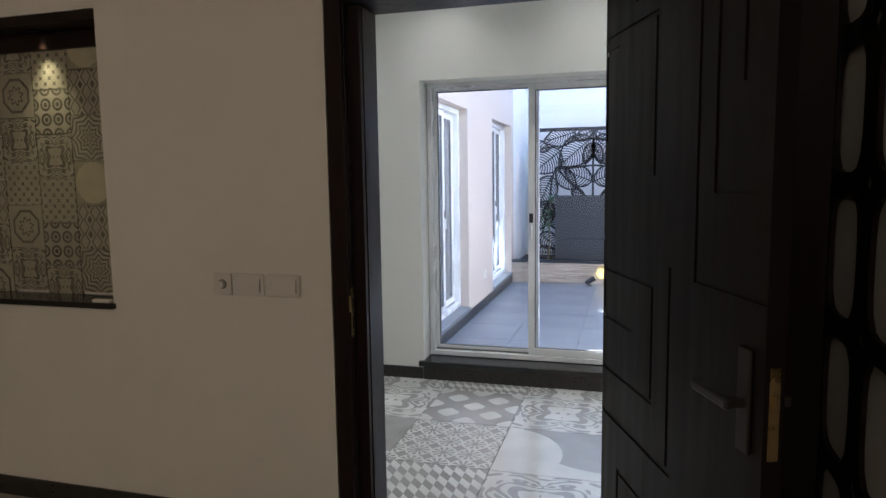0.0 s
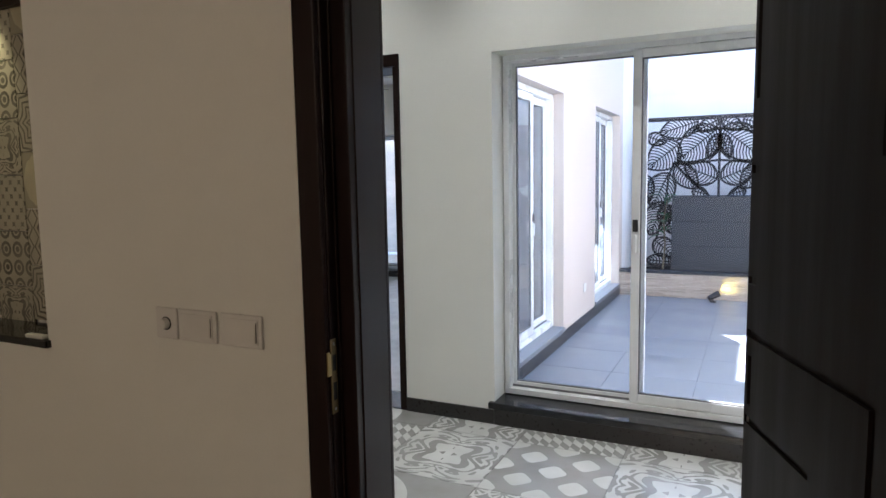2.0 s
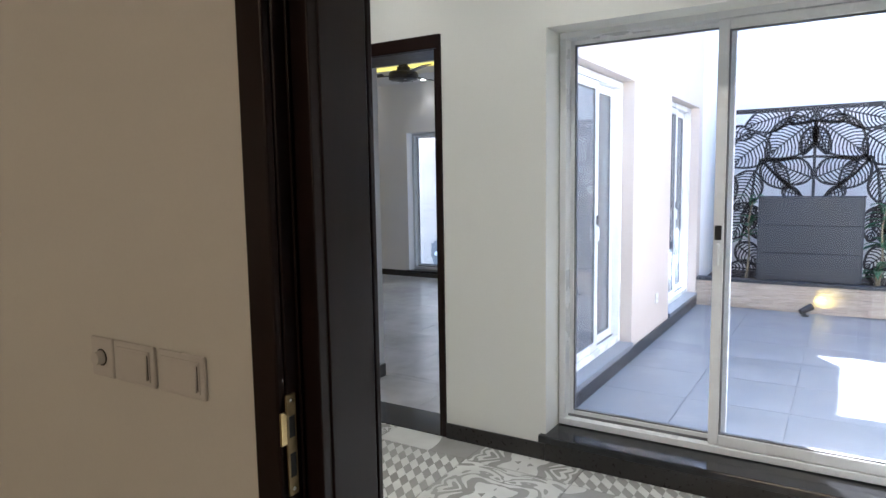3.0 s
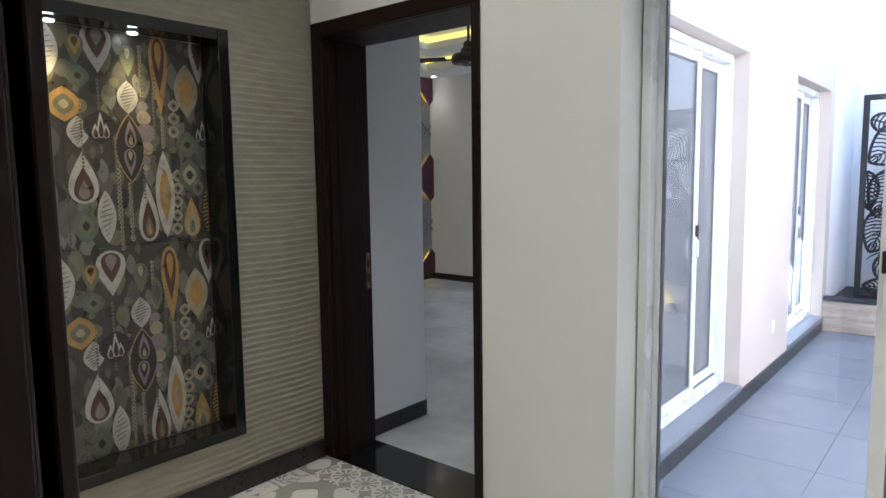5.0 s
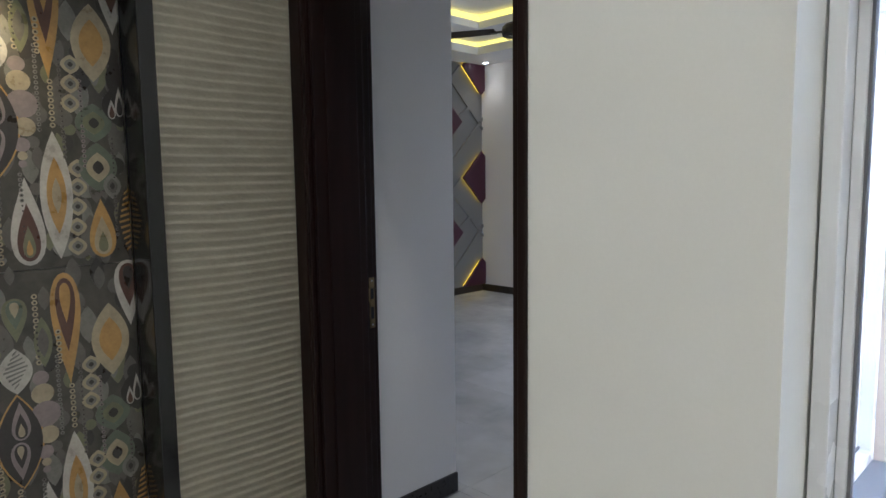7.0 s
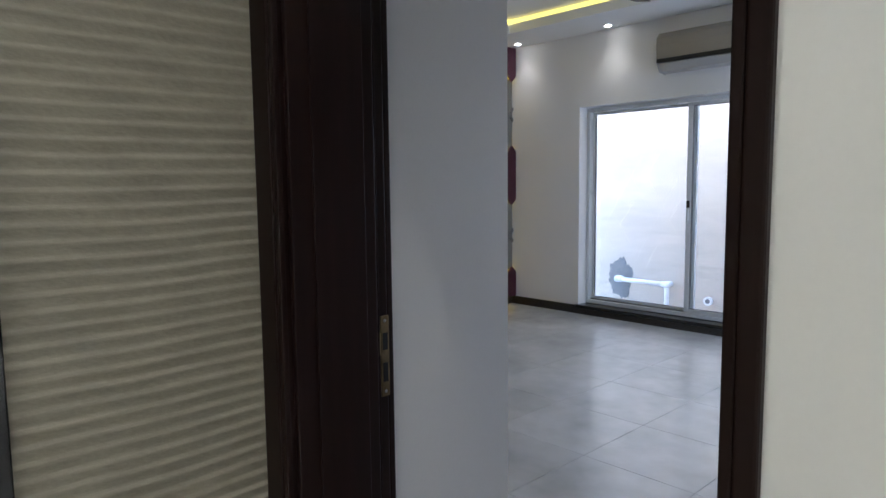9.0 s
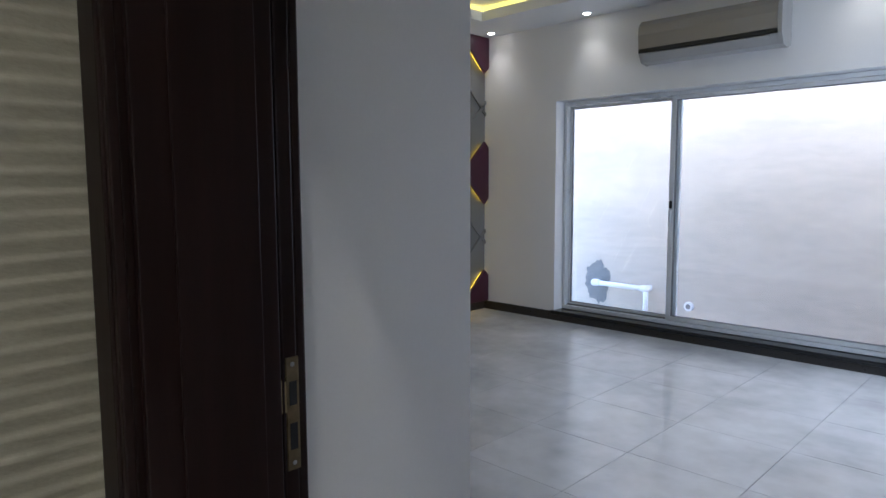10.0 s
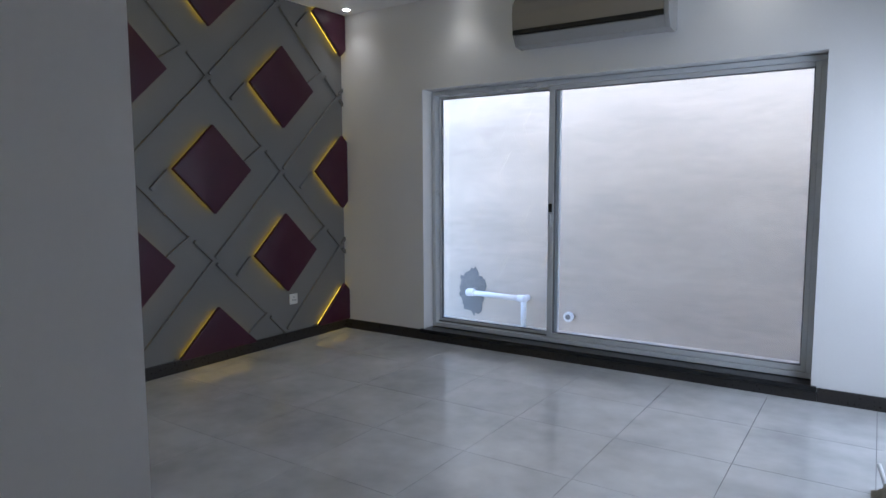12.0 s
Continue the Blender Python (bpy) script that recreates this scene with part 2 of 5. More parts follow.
GLASS = glass("clear_glass", (0.94, 0.96, 0.97))
SOLAR = glass("solar_glass_painted_haze", (0.5, 0.52, 0.54), 2.3)
TINT = glass("grey_mesh_glass", (0.74, 0.75, 0.78))
# diffuse grey: the mesh in TINT, painted-in haze and reflection in SOLAR
for _g, _share in ((TINT, 0.3), (SOLAR, 0.35)):
    _n, _l = _g.node_tree.nodes, _g.node_tree.links
    _d, _m = _n.new("ShaderNodeBsdfDiffuse"), _n.new("ShaderNodeMixShader")
    _d.inputs[0].default_value, _m.inputs[0].default_value = (0.55, 0.56, 0.58, 1), _share
    _l.new(_n["Transparent BSDF"].outputs[0], _m.inputs[1])
    _l.new(_d.outputs[0], _m.inputs[2])
    _l.new(_m.outputs[0], _n["Mix Shader"].inputs[1])


TILE.node_tree.nodes["Principled BSDF"].inputs["Specular IOR Level"].default_value = 0.9
for _w in (WOOD, DOORWOOD):
    _w.node_tree.nodes["Principled BSDF"].inputs["Specular IOR Level"].default_value = 0.2


# ---- builders ----
def box(bm, x0, x1, y0, y1, z0, z1):
    vs = [bm.verts.new((x, y, z)) for z in (z0, z1) for y in (y0, y1) for x in (x0, x1)]
    for f in ((0, 2, 3, 1), (4, 5, 7, 6), (0, 1, 5, 4), (2, 6, 7, 3), (0, 4, 6, 2), (1, 3, 7, 5)):
        bm.faces.new([vs[i] for i in f])
    return vs


def bevel(bm, w, seg=2):
    bmesh.ops.bevel(bm, geom=bm.edges[:], offset=w, segments=seg, profile=0.5, affect="EDGES", clamp_overlap=True)


def part(name, bm, material, parent=None, label="", smooth=False, m=None):
    me = bpy.data.meshes.new(name)
    if m is not None:
        bm.transform(m)
    bmesh.ops.recalc_face_normals(bm, faces=bm.faces[:])
    bm.to_mesh(me)
    bm.free()
    me.materials.append(material)
    if smooth:
        for p in me.polygons:
            p.use_smooth = True
    ob = new(name, me)
    if parent is not None:
        attach(ob, parent)
    if label:
        tagged(ob, label)
    return ob


def attach(ob, parent):
    ob.parent = parent
    root = parent
    while root.parent:
        root = root.parent
    ob.matrix_parent_inverse = Matrix.Translation(-root.location) if parent is root else Matrix.Identity(4)


def thing(name, at, label, category, group="", kind=""):
    e = new(name)
    e.empty_display_size = 0.1
    e.location = at
    return tagged(e, label, category, group, kind)


def block(name, dims, material, parent=None, label="", bev=0.0, m=None):
    bm = bmesh.new()
    box(bm, *dims)
    if bev:
        bevel(bm, bev)
    return part(name, bm, material, parent, label, m=m)


def wall(name, axis, d0, d1, a0, a1, z0, z1, holes, material, label):
    bm = bmesh.new()
    ua = sorted({a0, a1, *[h[0] for h in holes], *[h[1] for h in holes]})
    uz = sorted({z0, z1, *[h[2] for h in holes], *[h[3] for h in holes]})

    def solid(i, j):
        if not (0 <= i < len(ua) - 1 and 0 <= j < len(uz) - 1):
            return False
        ca, cz = (ua[i] + ua[i + 1]) / 2, (uz[j] + uz[j + 1]) / 2
        return not any(h[0] < ca < h[1] and h[2] < cz < h[3] for h in holes)

    def quad(pts):
        bm.faces.new([bm.verts.new((p[0], p[1], p[2]) if axis == "y" else (p[1], p[0], p[2])) for p in pts])
    for i in range(len(ua) - 1):
        for j in range(len(uz) - 1):
            if not solid(i, j):
                continue
            a, b, c, d = ua[i], ua[i + 1], uz[j], uz[j + 1]
            quad([(a, d0, c), (b, d0, c), (b, d0, d), (a, d0, d)])
            quad([(a, d1, c), (b, d1, c), (b, d1, d), (a, d1, d)])
            if not solid(i - 1, j):
                quad([(a, d0, c), (a, d1, c), (a, d1, d), (a, d0, d)])
            if not solid(i + 1, j):
                quad([(b, d0, c), (b, d1, c), (b, d1, d), (b, d0, d)])
            if not solid(i, j - 1):
                quad([(a, d0, c), (b, d0, c), (b, d1, c), (a, d1, c)])
            if not solid(i, j + 1):
                quad([(a, d0, d), (b, d0, d), (b, d1, d), (a, d1, d)])
    bmesh.ops.remove_doubles(bm, verts=bm.verts[:], dist=0.0005)
    ob = part(name, bm, material)
    return tagged(ob, label, "wall", kind="structure")


def slab(name, dims, material, label, category):
    return tagged(block(name, dims, material), label, category, kind="structure")


# ---- the plan, in metres ----
YA0, YA1 = 2.265, 2.49          # wall between the entrance room and the lobby
YB0, YB1 = 4.393, 4.67          # wall between the lobby and bedroom / courtyard
XL = -2.974                     # ribbed lobby wall
XC, XCI = -1.566, -1.80         # courtyard wall, outside and inside
YF, YF1 = 9.248, 9.50           # far bedroom wall
XBL = -6.451                    # feature wall
YS = 5.157                      # end of the white stub wall
D1 = (-0.95, -0.06, 2.075)       # entrance doorway, clear
D2 = (-2.888, -2.016, 2.075)    # bedroom doorway, clear
TOP = 3.6

# entrance room
wall("wall_entrance", "y", YA0, YA1, -4.6, 2.3, 0, 3.0, [(-1.071, 0.011, 0, 2.145), (-3.35, -2.087, 0.9, 2.145)], WHITE, "matt white painted wall with a tiled niche and switches")
slab("wall_entrance_upper", (-4.6, 2.3, YA0, YA1, 3.0, 3.12), WHITE, "white painted wall strip above the ceiling", "wall")
slab("niche_back", (-3.36, -2.08, YA0 + 0.17, YA1 - 0.003, 0.89, 2.15), WHITE, "white back of the tiled wall niche", "wall")
wall("wall_entrance_side", "x", 0.62, 1.2, -3.4, YA0, 0, 3.0, [], WHITE, "plain white painted side wall")
# unseen wall; its opening is added to hold the side fill lamp
wall("wall_entrance_west", "x", -4.8, -4.6, -3.4, YA1, 0, 3.0, [(-1.8, -0.4, 0.9, 2.1)], WHITE, "plain white painted side wall")
# high slot added for a fill lamp; this unseen wall has no known window
wall("wall_entrance_back", "y", -3.6, -3.4, -4.8, 1.2, 0, 3.0, [(-1.6, 0.4, 2.72, 2.97)], WHITE, "plain white painted wall with a slot added for a fill lamp")
slab("floor_entrance", (-4.8, 1.2, -3.6, YA1, -0.12, 0.0), BEIGE, "polished beige porcelain entrance floor", "floor")
slab("ceiling_entrance", (-4.8, 1.2, -3.6, YA1, 3.0, 3.12), CEIL, "flat white painted entrance ceiling", "ceiling")

# lobby
wall("wall_lobby_front", "y", YB0, YB1, -3.2, 2.2, 0, 3.0, [(XL, -1.969, 0, 2.15), (-1.389, 0.137, 0.0, 2.105)], WHITE, "matt white wall with doorway and sliding glass door")
wall("wall_lobby_ribbed_core", "x", -3.2, XL - 0.02, YA1, YB0, 0, 3.0, [(2.66, 3.925, 0.264, 2.05)], WHITE, "masonry core behind the ribbed lobby wall")
slab("niche_core", (-3.3, -3.2, 2.4, 4.2, 0, 3.0), WHITE, "masonry core behind the decorated niche", "wall")
wall("wall_lobby_side", "x", 1.3, 1.5, YA1, YB0, 0, 3.0, [], WHITE, "plain white painted lobby side wall")
slab("ceiling_lobby", (-3.2, 1.5, YA1, YB0, 3.0, 3.12), CEIL, "flat white painted lobby ceiling", "ceiling")
slab("floor_lobby_bed", (-3.2, 1.5, YA1, YB0, -0.14, -0.006), GROUT, "grey grout bed under patterned lobby tiles", "floor")

# bedroom
wall("wall_stub", "x", -3.17, -2.965, YB1, YS, 0, 3.12, [], BWHITE, "smooth white painted wall beside the bedroom door")
wall("wall_bedroom_near", "y", YS - 0.2, YS, XBL, -3.17, 0, 3.12, [], BWHITE, "smooth white painted bedroom wall")
wall("wall_feature", "x", XBL - 0.2, XBL, YS - 0.2, YF1, 0, 3.12, [], FEATURE, "grey painted feature wall with moulded strips")
wall("wall_bedroom_far", "y", YF, YF1, XBL, XC, 0, 3.12, [(-5.572, -2.721, 0.09, 2.066)], BWHITE, "white painted wall with a wide sliding window")
wall("wall_courtyard", "x", XCI, XC, YB1, YF, -0.1, TOP, [(4.95, 6.531, 0.1, 2.124), (7.76, 9.07, 0.1, 2.13)], CREAM, "cream rendered courtyard wall with two sliding windows")
slab("floor_bedroom_bed", (XBL, XCI, YB1, YF, -0.14, -0.006), GROUT, "grey grout bed under bedroom tiles", "floor")

# walls and roof that close the courtyard, mostly unseen; heights trim its sun patch
slab("wall_upper_lobby", (-1.8, 2.2, YB1 - 0.2, YB1, 3.0, TOP), CREAM, "cream rendered upper storey wall", "wall")
slab("roof_lobby", (-5.0, 2.4, -3.8, YB1 - 0.2, 3.12, 3.3), CREAM, "flat concrete roof over the entrance and lobby", "roof")
slab("roof_bedroom", (XBL - 0.3, XCI, YB1 - 0.2, YF1 + 0.1, 3.12, 3.3), CREAM, "flat concrete roof over the bedroom", "roof")
slab("wall_courtyard_east", (2.0, 2.2, YB1, 10.4, -0.1, TOP), CREAM, "tall cream rendered courtyard boundary wall", "wall")
# painted lighter to brighten the screen's gaps; height holds the sun patch's far edge
slab("wall_courtyard_back", (XC - 0.2, 2.2, 10.4, 10.6, -0.1, 4.7), WHITEWASH, "tall white painted wall behind the leaf screen", "wall")
# added closing wall; its steps follow the sun to trim the patch's corner
for name, ya, yb, top in (("wall_courtyard_corner_1", YF1, 9.8, TOP), ("wall_courtyard_corner_2", 9.8, 10.1, 4.05), ("wall_courtyard_corner_3", 10.1, 10.4, 4.6)):
    slab(name, (XC - 0.2, XC, ya, yb, -0.1, top), WHITEWASH, "white wall added beside the planter, stepped to shape the sun patch", "wall")
# unseen, added to block the sun that would reach the lobby floor
slab("lobby_sun_blocker", (XCI, XC, YB1, 6.6, TOP, 5.6), CREAM, "unseen cream wall added to keep sun off the lobby floor", "wall")
# added out of view: its shadow cuts the near edge of the sun patch
slab("sun_patch_beam", (XC, 2.0, 6.7, 7.97, TOP - 0.2, TOP), CREAM, "unseen concrete beam added to shade the near edge of the sun patch", "beam")
slab("floor_courtyard_bed", (XC, 2.0, YB1, 10.4, -0.2, -0.046), GROUT, "grey grout bed under courtyard tiles", "floor")
# its unseen top is raised to keep sun off the bedroom floor
slab("wall_boundary", (-9.0, 0.0, 10.8, 11.0, -0.3, 4.5), PLASTER, "unpainted grey cement plastered boundary wall", "wall")
slab("passage_floor", (-9.0, 0.0, YF1, 10.8, -0.3, -0.15), PLASTER, "cement floor of the passage outside the window", "floor")
slab("ground", (-1500, 1500, -1500, 1500, -0.5, -0.31), GROUND, "bare dusty ground around the house", "ground")

# bedroom ceiling in two lit tiers
bm = bmesh.new()
for z0, z1, hole in ((2.765, 2.85, (-6.0, -2.35, 5.75, 8.68)), (2.9, 2.97, (-5.55, -2.8, 6.2, 8.2))):
    hx0, hx1, hy0, hy1 = hole
    x0, x1, y0, y1 = XBL + 0.001, XCI - 0.001, YB1 + 0.001, YF - 0.001
    box(bm, x0, x1, hy1, y1, z0, z1)
    box(bm, x0, x1, y0, hy0, z0, z1)
    box(bm, x0, hx0, hy0, hy1, z0, z1)
    box(bm, hx1, x1, hy0, hy1, z0, z1)
box(bm, XBL + 0.001, XCI - 0.001, YB1 + 0.001, YF - 0.001, 3.04, 3.115)
tagged(part("ceiling_bedroom", bm, CEIL), "white gypsum tray ceiling with lit cove tiers", "ceiling", kind="structure")


def cove(z0, z1, x0, x1, y0, y1):
    t = thing("cove_light", ((x0 + x1) / 2, (y0 + y1) / 2, z0), "warm yellow strip light in the ceiling cove", "light", "ceiling cove lights")
    for d in ((x0, x1, y1, y1 + 0.02, z0, z1), (x0, x1, y0 - 0.02, y0, z0, z1), (x0 - 0.02, x0, y0, y1, z0, z1), (x1, x1 + 0.02, y0, y1, z0, z1)):
        block("light_strip", d, LED, t)


cove(2.852, 2.898, -6.03, -2.32, 5.72, 8.71)
cove(2.972, 3.036, -5.58, -2.77, 6.17, 8.23)


def downlight(x, y, z, power, cone=85, r=0.04, color=(1.0, 0.9, 0.76)):
    t = thing("downlight", (x, y, z), "small round recessed white downlight, switched on", "light", "recessed downlights")
    bm = bmesh.new()
    bmesh.ops.create_cone(bm, segments=20, radius1=r, radius2=r * 0.92, depth=0.008, cap_ends=True)
    part("trim_ring", bm, CEIL, t, m=Matrix.Translation((x, y, z - 0.005)))
    bm = bmesh.new()
    bmesh.ops.create_cone(bm, segments=20, radius1=r * 0.74, radius2=r * 0.74, depth=0.004, cap_ends=True)
    part("lens", bm, BULB, t, m=Matrix.Translation((x, y, z - 0.0115)))
    spot("downlight_lamp", x, y, z - 0.02, power, color, cone)


for x in (-6.235, -5.16, -3.1):
    downlight(x, 9.085, 2.765, 0.6, 105)

for x in (-2.2, -1.2, -0.2, 0.8):
    for y in (2.95, 3.95):
        downlight(x, y, 3.0, LOBBY_W, 110)
# unseen panels close the added openings, so only the fill lamps shine in
slab("back_fill_panel", (-1.6, 0.4, -3.58, -3.5, 2.72, 2.97), BEIGE, "unseen beige panel that closes the slot behind the back fill lamp", "blind")
slab("side_fill_panel", (-4.78, -4.7, -1.8, -0.4, 0.9, 2.1), BEIGE, "unseen beige panel that closes the opening behind the side fill lamp", "blind")
# warm fill lamp added to brighten the entrance wall and lattice
area("back_fill_light", (-0.6, -3.38, 2.85), (-0.3, 2.2, 1.2), 1.9, 0.2, ENTRY_FILL_W * 1.8, (1.0, 0.72, 0.47))
# weaker fill lamp added on the west side, no such window known
area("side_fill_light", (-4.58, -1.1, 1.5), (0, -1.0, 1.4), 1.4, 1.2, ENTRY_FILL_W * 0.3, (1.0, 0.72, 0.47))
# added lamp for the bedroom floor, standing in for sky through its side window
area("courtyard_window_fill", (-1.81, 8.41, 1.1), (-3.6, 8.41, 0.6), 1.1, 1.7, 3.0, (0.86, 0.92, 1.0))


# ---- windows and sliding doors ----
def sliding_window(name, m, w, h, split, material, label, group, sill=None, left_front=False, tinted=(), handle_z=1.0, face=0.05, members=(0.058, 0.058), clear=GLASS):
    """Local axes: x across the opening, y outwards from the viewer, z up. The two sashes run one behind the other."""
    t = thing(name, m.translation, label, "window", group, "structure")

    def p(n, d, mt, parent=t, bev=0.003, lab=""):
        return block(n, d, mt, parent, lab, bev, m=m)
    f = face
    p("frame_head", (0.002, w - 0.002, 0, 0.1, h - f, h - 0.002), material)
    p("frame_bottom", (0.002, w - 0.002, 0, 0.1, 0.002, f), material)
    p("frame_jamb", (0.002, f, 0, 0.1, f + 0.001, h - f - 0.001), material)
    p("frame_jamb", (w - f, w - 0.002, 0, 0.1, f + 0.001, h - f - 0.001), material)
    p("track", (f, w - f, 0.046, 0.054, f, f + 0.012), GASKET, bev=0)
    lap = 0.035
    for k, (a, b) in enumerate(((f, split + lap), (split - lap, w - f))):
        front = (k == 0) == left_front
        e = members[k]
        eo = 0.045 if e < 0.05 else e
        y0, y1 = (0.008, 0.044) if front else (0.056, 0.092)
        ea, eb = (e, eo) if k == 0 else (eo, e)
        sash = p("sash", (a + 0.001, a + ea, y0, y1, f + 0.004, h - f - 0.004), material)
        p("stile", (b - eb, b - 0.001, y0, y1, f + 0.004, h - f - 0.004), material, sash)
        p("rail", (a + ea + 0.0005, b - eb - 0.0005, y0, y1, f + 0.004, f + e + 0.008), material, sash)
        p("rail", (a + ea + 0.0005, b - eb - 0.0005, y0, y1, h - f - e - 0.002, h - f - 0.004), material, sash)
        bm = bmesh.new()
        g = 0.006
        ym = (y0 + y1) / 2
        x0, x1, z0, z1 = a + ea + 0.0005, b - eb - 0.0005, f + e + 0.0085, h - f - e - 0.0025
        for d in ((x0, x1, ym - 0.012, ym + 0.012, z0, z0 + g), (x0, x1, ym - 0.012, ym + 0.012, z1 - g, z1), (x0, x0 + g, ym - 0.012, ym + 0.012, z0 + g, z1 - g), (x1 - g, x1, ym - 0.012, ym + 0.012, z0 + g, z1 - g)):
            box(bm, *d)
        part("gasket", bm, GASKET, sash, m=m)
        pane = p("pane", (x0 + g, x1 - g, ym - 0.003, ym + 0.003, z0 + g, z1 - g), TINT if k in tinted else clear, sash, 0)
        pane.visible_shadow = False
        if front:
            hx = b - eb / 2 if k == 0 else a + ea / 2
            hd = p("handle", (hx - 0.014, hx + 0.014, y0 - 0.012, y0 - 0.0005, handle_z - 0.035, handle_z + 0.03), BLACK, sash, 0.003, "black latch")
            p("pull", (hx - 0.007, hx + 0.007, y0 - 0.02, y0 - 0.0005, handle_z - 0.15, handle_z - 0.05), material, sash, 0.005)
    return t


# lobby sliding door, bedroom window, two courtyard windows
sliding_window("window_1", pose(-1.385, 4.55, 0.135), 1.518, 1.977, 0.76, UPVC, "white framed sliding glass door, closed, to the courtyard", "sliding glass doors", handle_z=1.02, face=0.036, members=(0.022, 0.045))
sliding_window("window_2", pose(-5.568, 9.37, 0.095), 2.843, 1.967, 1.09, ALU, "silver grey framed wide sliding window, closed", "sliding windows", handle_z=1.03, face=0.036, members=(0.02, 0.03))
W3 = Matrix(((0, -1, 0, -1.655), (1, 0, 0, 4.954), (0, 0, 1, 0.104), (0, 0, 0, 1)))
sliding_window("window_3", W3, 1.573, 2.016, 1.00, UPVC, "white framed sliding glass door onto the courtyard", "courtyard sliding windows", tinted=(1,), clear=SOLAR, handle_z=1.0, left_front=True)
W4 = Matrix(((0, -1, 0, -1.655), (1, 0, 0, 7.764), (0, 0, 1, 0.104), (0, 0, 0, 1)))
sliding_window("window_4", W4, 1.302, 2.022, 0.66, UPVC, "white framed sliding window beside the planter", "courtyard sliding windows", tinted=(1,), clear=SOLAR, handle_z=1.0, left_front=True)

# sills and thresholds
def stone(name, dims, label, material=GRANITE, bev=0.006):
    ob = block(name, dims, material, bev=bev)
    return tagged(ob, label, "sill", kind="structure")


stone("window_sill_1", (-1.42, 0.16, YB0 - 0.03, 4.66, 0.095, 0.133), "dark granite sill under the sliding door")
stone("sill_riser_1", (-1.389, 0.137, YB0 - 0.012, 4.66, -0.005, 0.0945), "dark granite riser under the sliding door", SKIRT, 0.002)
stone("window_sill_2", (-5.60, -2.69, YF - 0.025, 9.42, 0.06, 0.093), "dark granite sill under the bedroom window")
stone("window_sill_3", (-1.80, XC + 0.02, 4.955, 6.526, 0.06, 0.1035), "grey stone sill under the courtyard door", YARD)
stone("window_sill_4", (-1.80, XC + 0.02, 7.765, 9.065, 0.06, 0.1035), "grey stone sill under the courtyard window", YARD)
stone("door_threshold", (D2[0] - 0.06, D2[1] + 0.07, YB0, YB1 + 0.01, -0.05, 0.004), "polished black granite threshold in the doorway", GRANITE, 0.002)
stone("door_threshold_entrance", (D1[0] - 0.06, D1[1] + 0.06, YA0, YA1, -0.05, 0.003), "polished black granite threshold in the doorway", GRANITE, 0.002)


# ---- door frames ----
def door_frame(name, xa, xb, xl, xr, z, ztop, y0, y1, rebate_far, label, rb, strike=None):
    """A lined doorway: xa..xb the masonry opening, xl..xr the clear way, rb the depth of the rebate that takes the leaf."""
    t = thing(name, ((xa + xb) / 2, y0, 0), label, "door frame", kind="structure")
    e = 0.012

    def upright(n, o, i, ya, yb, top, bev):
        block(n, (min(o, i), max(o, i), ya, yb, 0.004, top), WOOD, t, bev=bev)
    for o, i in ((xa, xl), (xb, xr)):
        s = 1 if i > o else -1
        r0, r1 = (y0 + 0.019, y1 - 0.046) if rebate_far else (y0 + 0.046, y1 - 0.019)
        # the jamb behind the rebate, the thick lining, a moulded architrave and bead on each face
        upright("jamb", o + s * 0.001, i - s * rb, y0 + 0.008, y1 - 0.008, ztop - 0.002, 0.003)
        upright("lining", i - s * rb + s * 0.0005, i, r0, r1, z, 0.003)
        upright("door_stop", i - s * 0.002, i + s * 0.004, (r0 + r1) / 2 - 0.055, (r0 + r1) / 2 + 0.075, z, 0.002)
        for k, (ya, yb) in enumerate(((y0 - e, y0 + 0.007), (y1 - 0.007, y1 + e))):
            leaf_side = (k == 1) == rebate_far
            inner = i - s * (rb + 0.004 if leaf_side else 0.022)
            upright("architrave", o, inner, ya, yb, ztop, 0.004)
            if not leaf_side:
                upright("bead", inner + s * 0.001, i - s * 0.006, ya + (0.004 if k == 0 else 0), yb - (0.004 if k else 0), z + 0.005, 0.003)
        ra, rc = (y1 - 0.04, y1 - 0.036) if rebate_far else (y0 + 0.036, y0 + 0.04)
        upright("seal", i - s * rb + s * 0.0005, i - s * rb + s * 0.006, ra, rc, z, 0.001)
    block("head", (xa + 0.02, xb - 0.02, y0 + 0.008, y1 - 0.008, z + 0.004, ztop - 0.002), WOOD, t, bev=0.004)
    for ya, yb in ((y0 - e - 0.001, y0 + 0.018), (y1 - 0.018, y1 + e + 0.001)):
        block("architrave", (xa, xb, ya, yb, z + 0.006, ztop + 0.001), WOOD, t, bev=0.005)
    if strike:
        sx, sy, sz = strike
        pl = block("strike_plate", (sx, sx + 0.004, sy - 0.012, sy + 0.012, sz - 0.095, sz + 0.095), AGED_BRASS, t, "brass strike plate", 0.0015)
        # black blocks on the plate stand for the shade inside its two holes
        block("latch_hole", (sx + 0.001, sx + 0.0046, sy - 0.007, sy + 0.007, sz + 0.015, sz + 0.055), BLACK, pl)
        block("bolt_hole", (sx + 0.001, sx + 0.0046, sy - 0.007, sy + 0.007, sz - 0.06, sz - 0.015), BLACK, pl)
        block("lip", (sx, sx + 0.004, sy - 0.026, sy - 0.0125, sz + 0.005, sz + 0.065), BRASS, pl)
        for dz in (-0.083, 0.083):
            bm = bmesh.new()
            bmesh.ops.create_uvsphere(bm, u_segments=8, v_segments=6, radius=0.004)
            part("screw", bm, STEEL, pl, m=Matrix.Translation((sx + 0.004, sy, sz + dz)) @ Matrix.Diagonal((0.4, 1, 1, 1)))
    return t


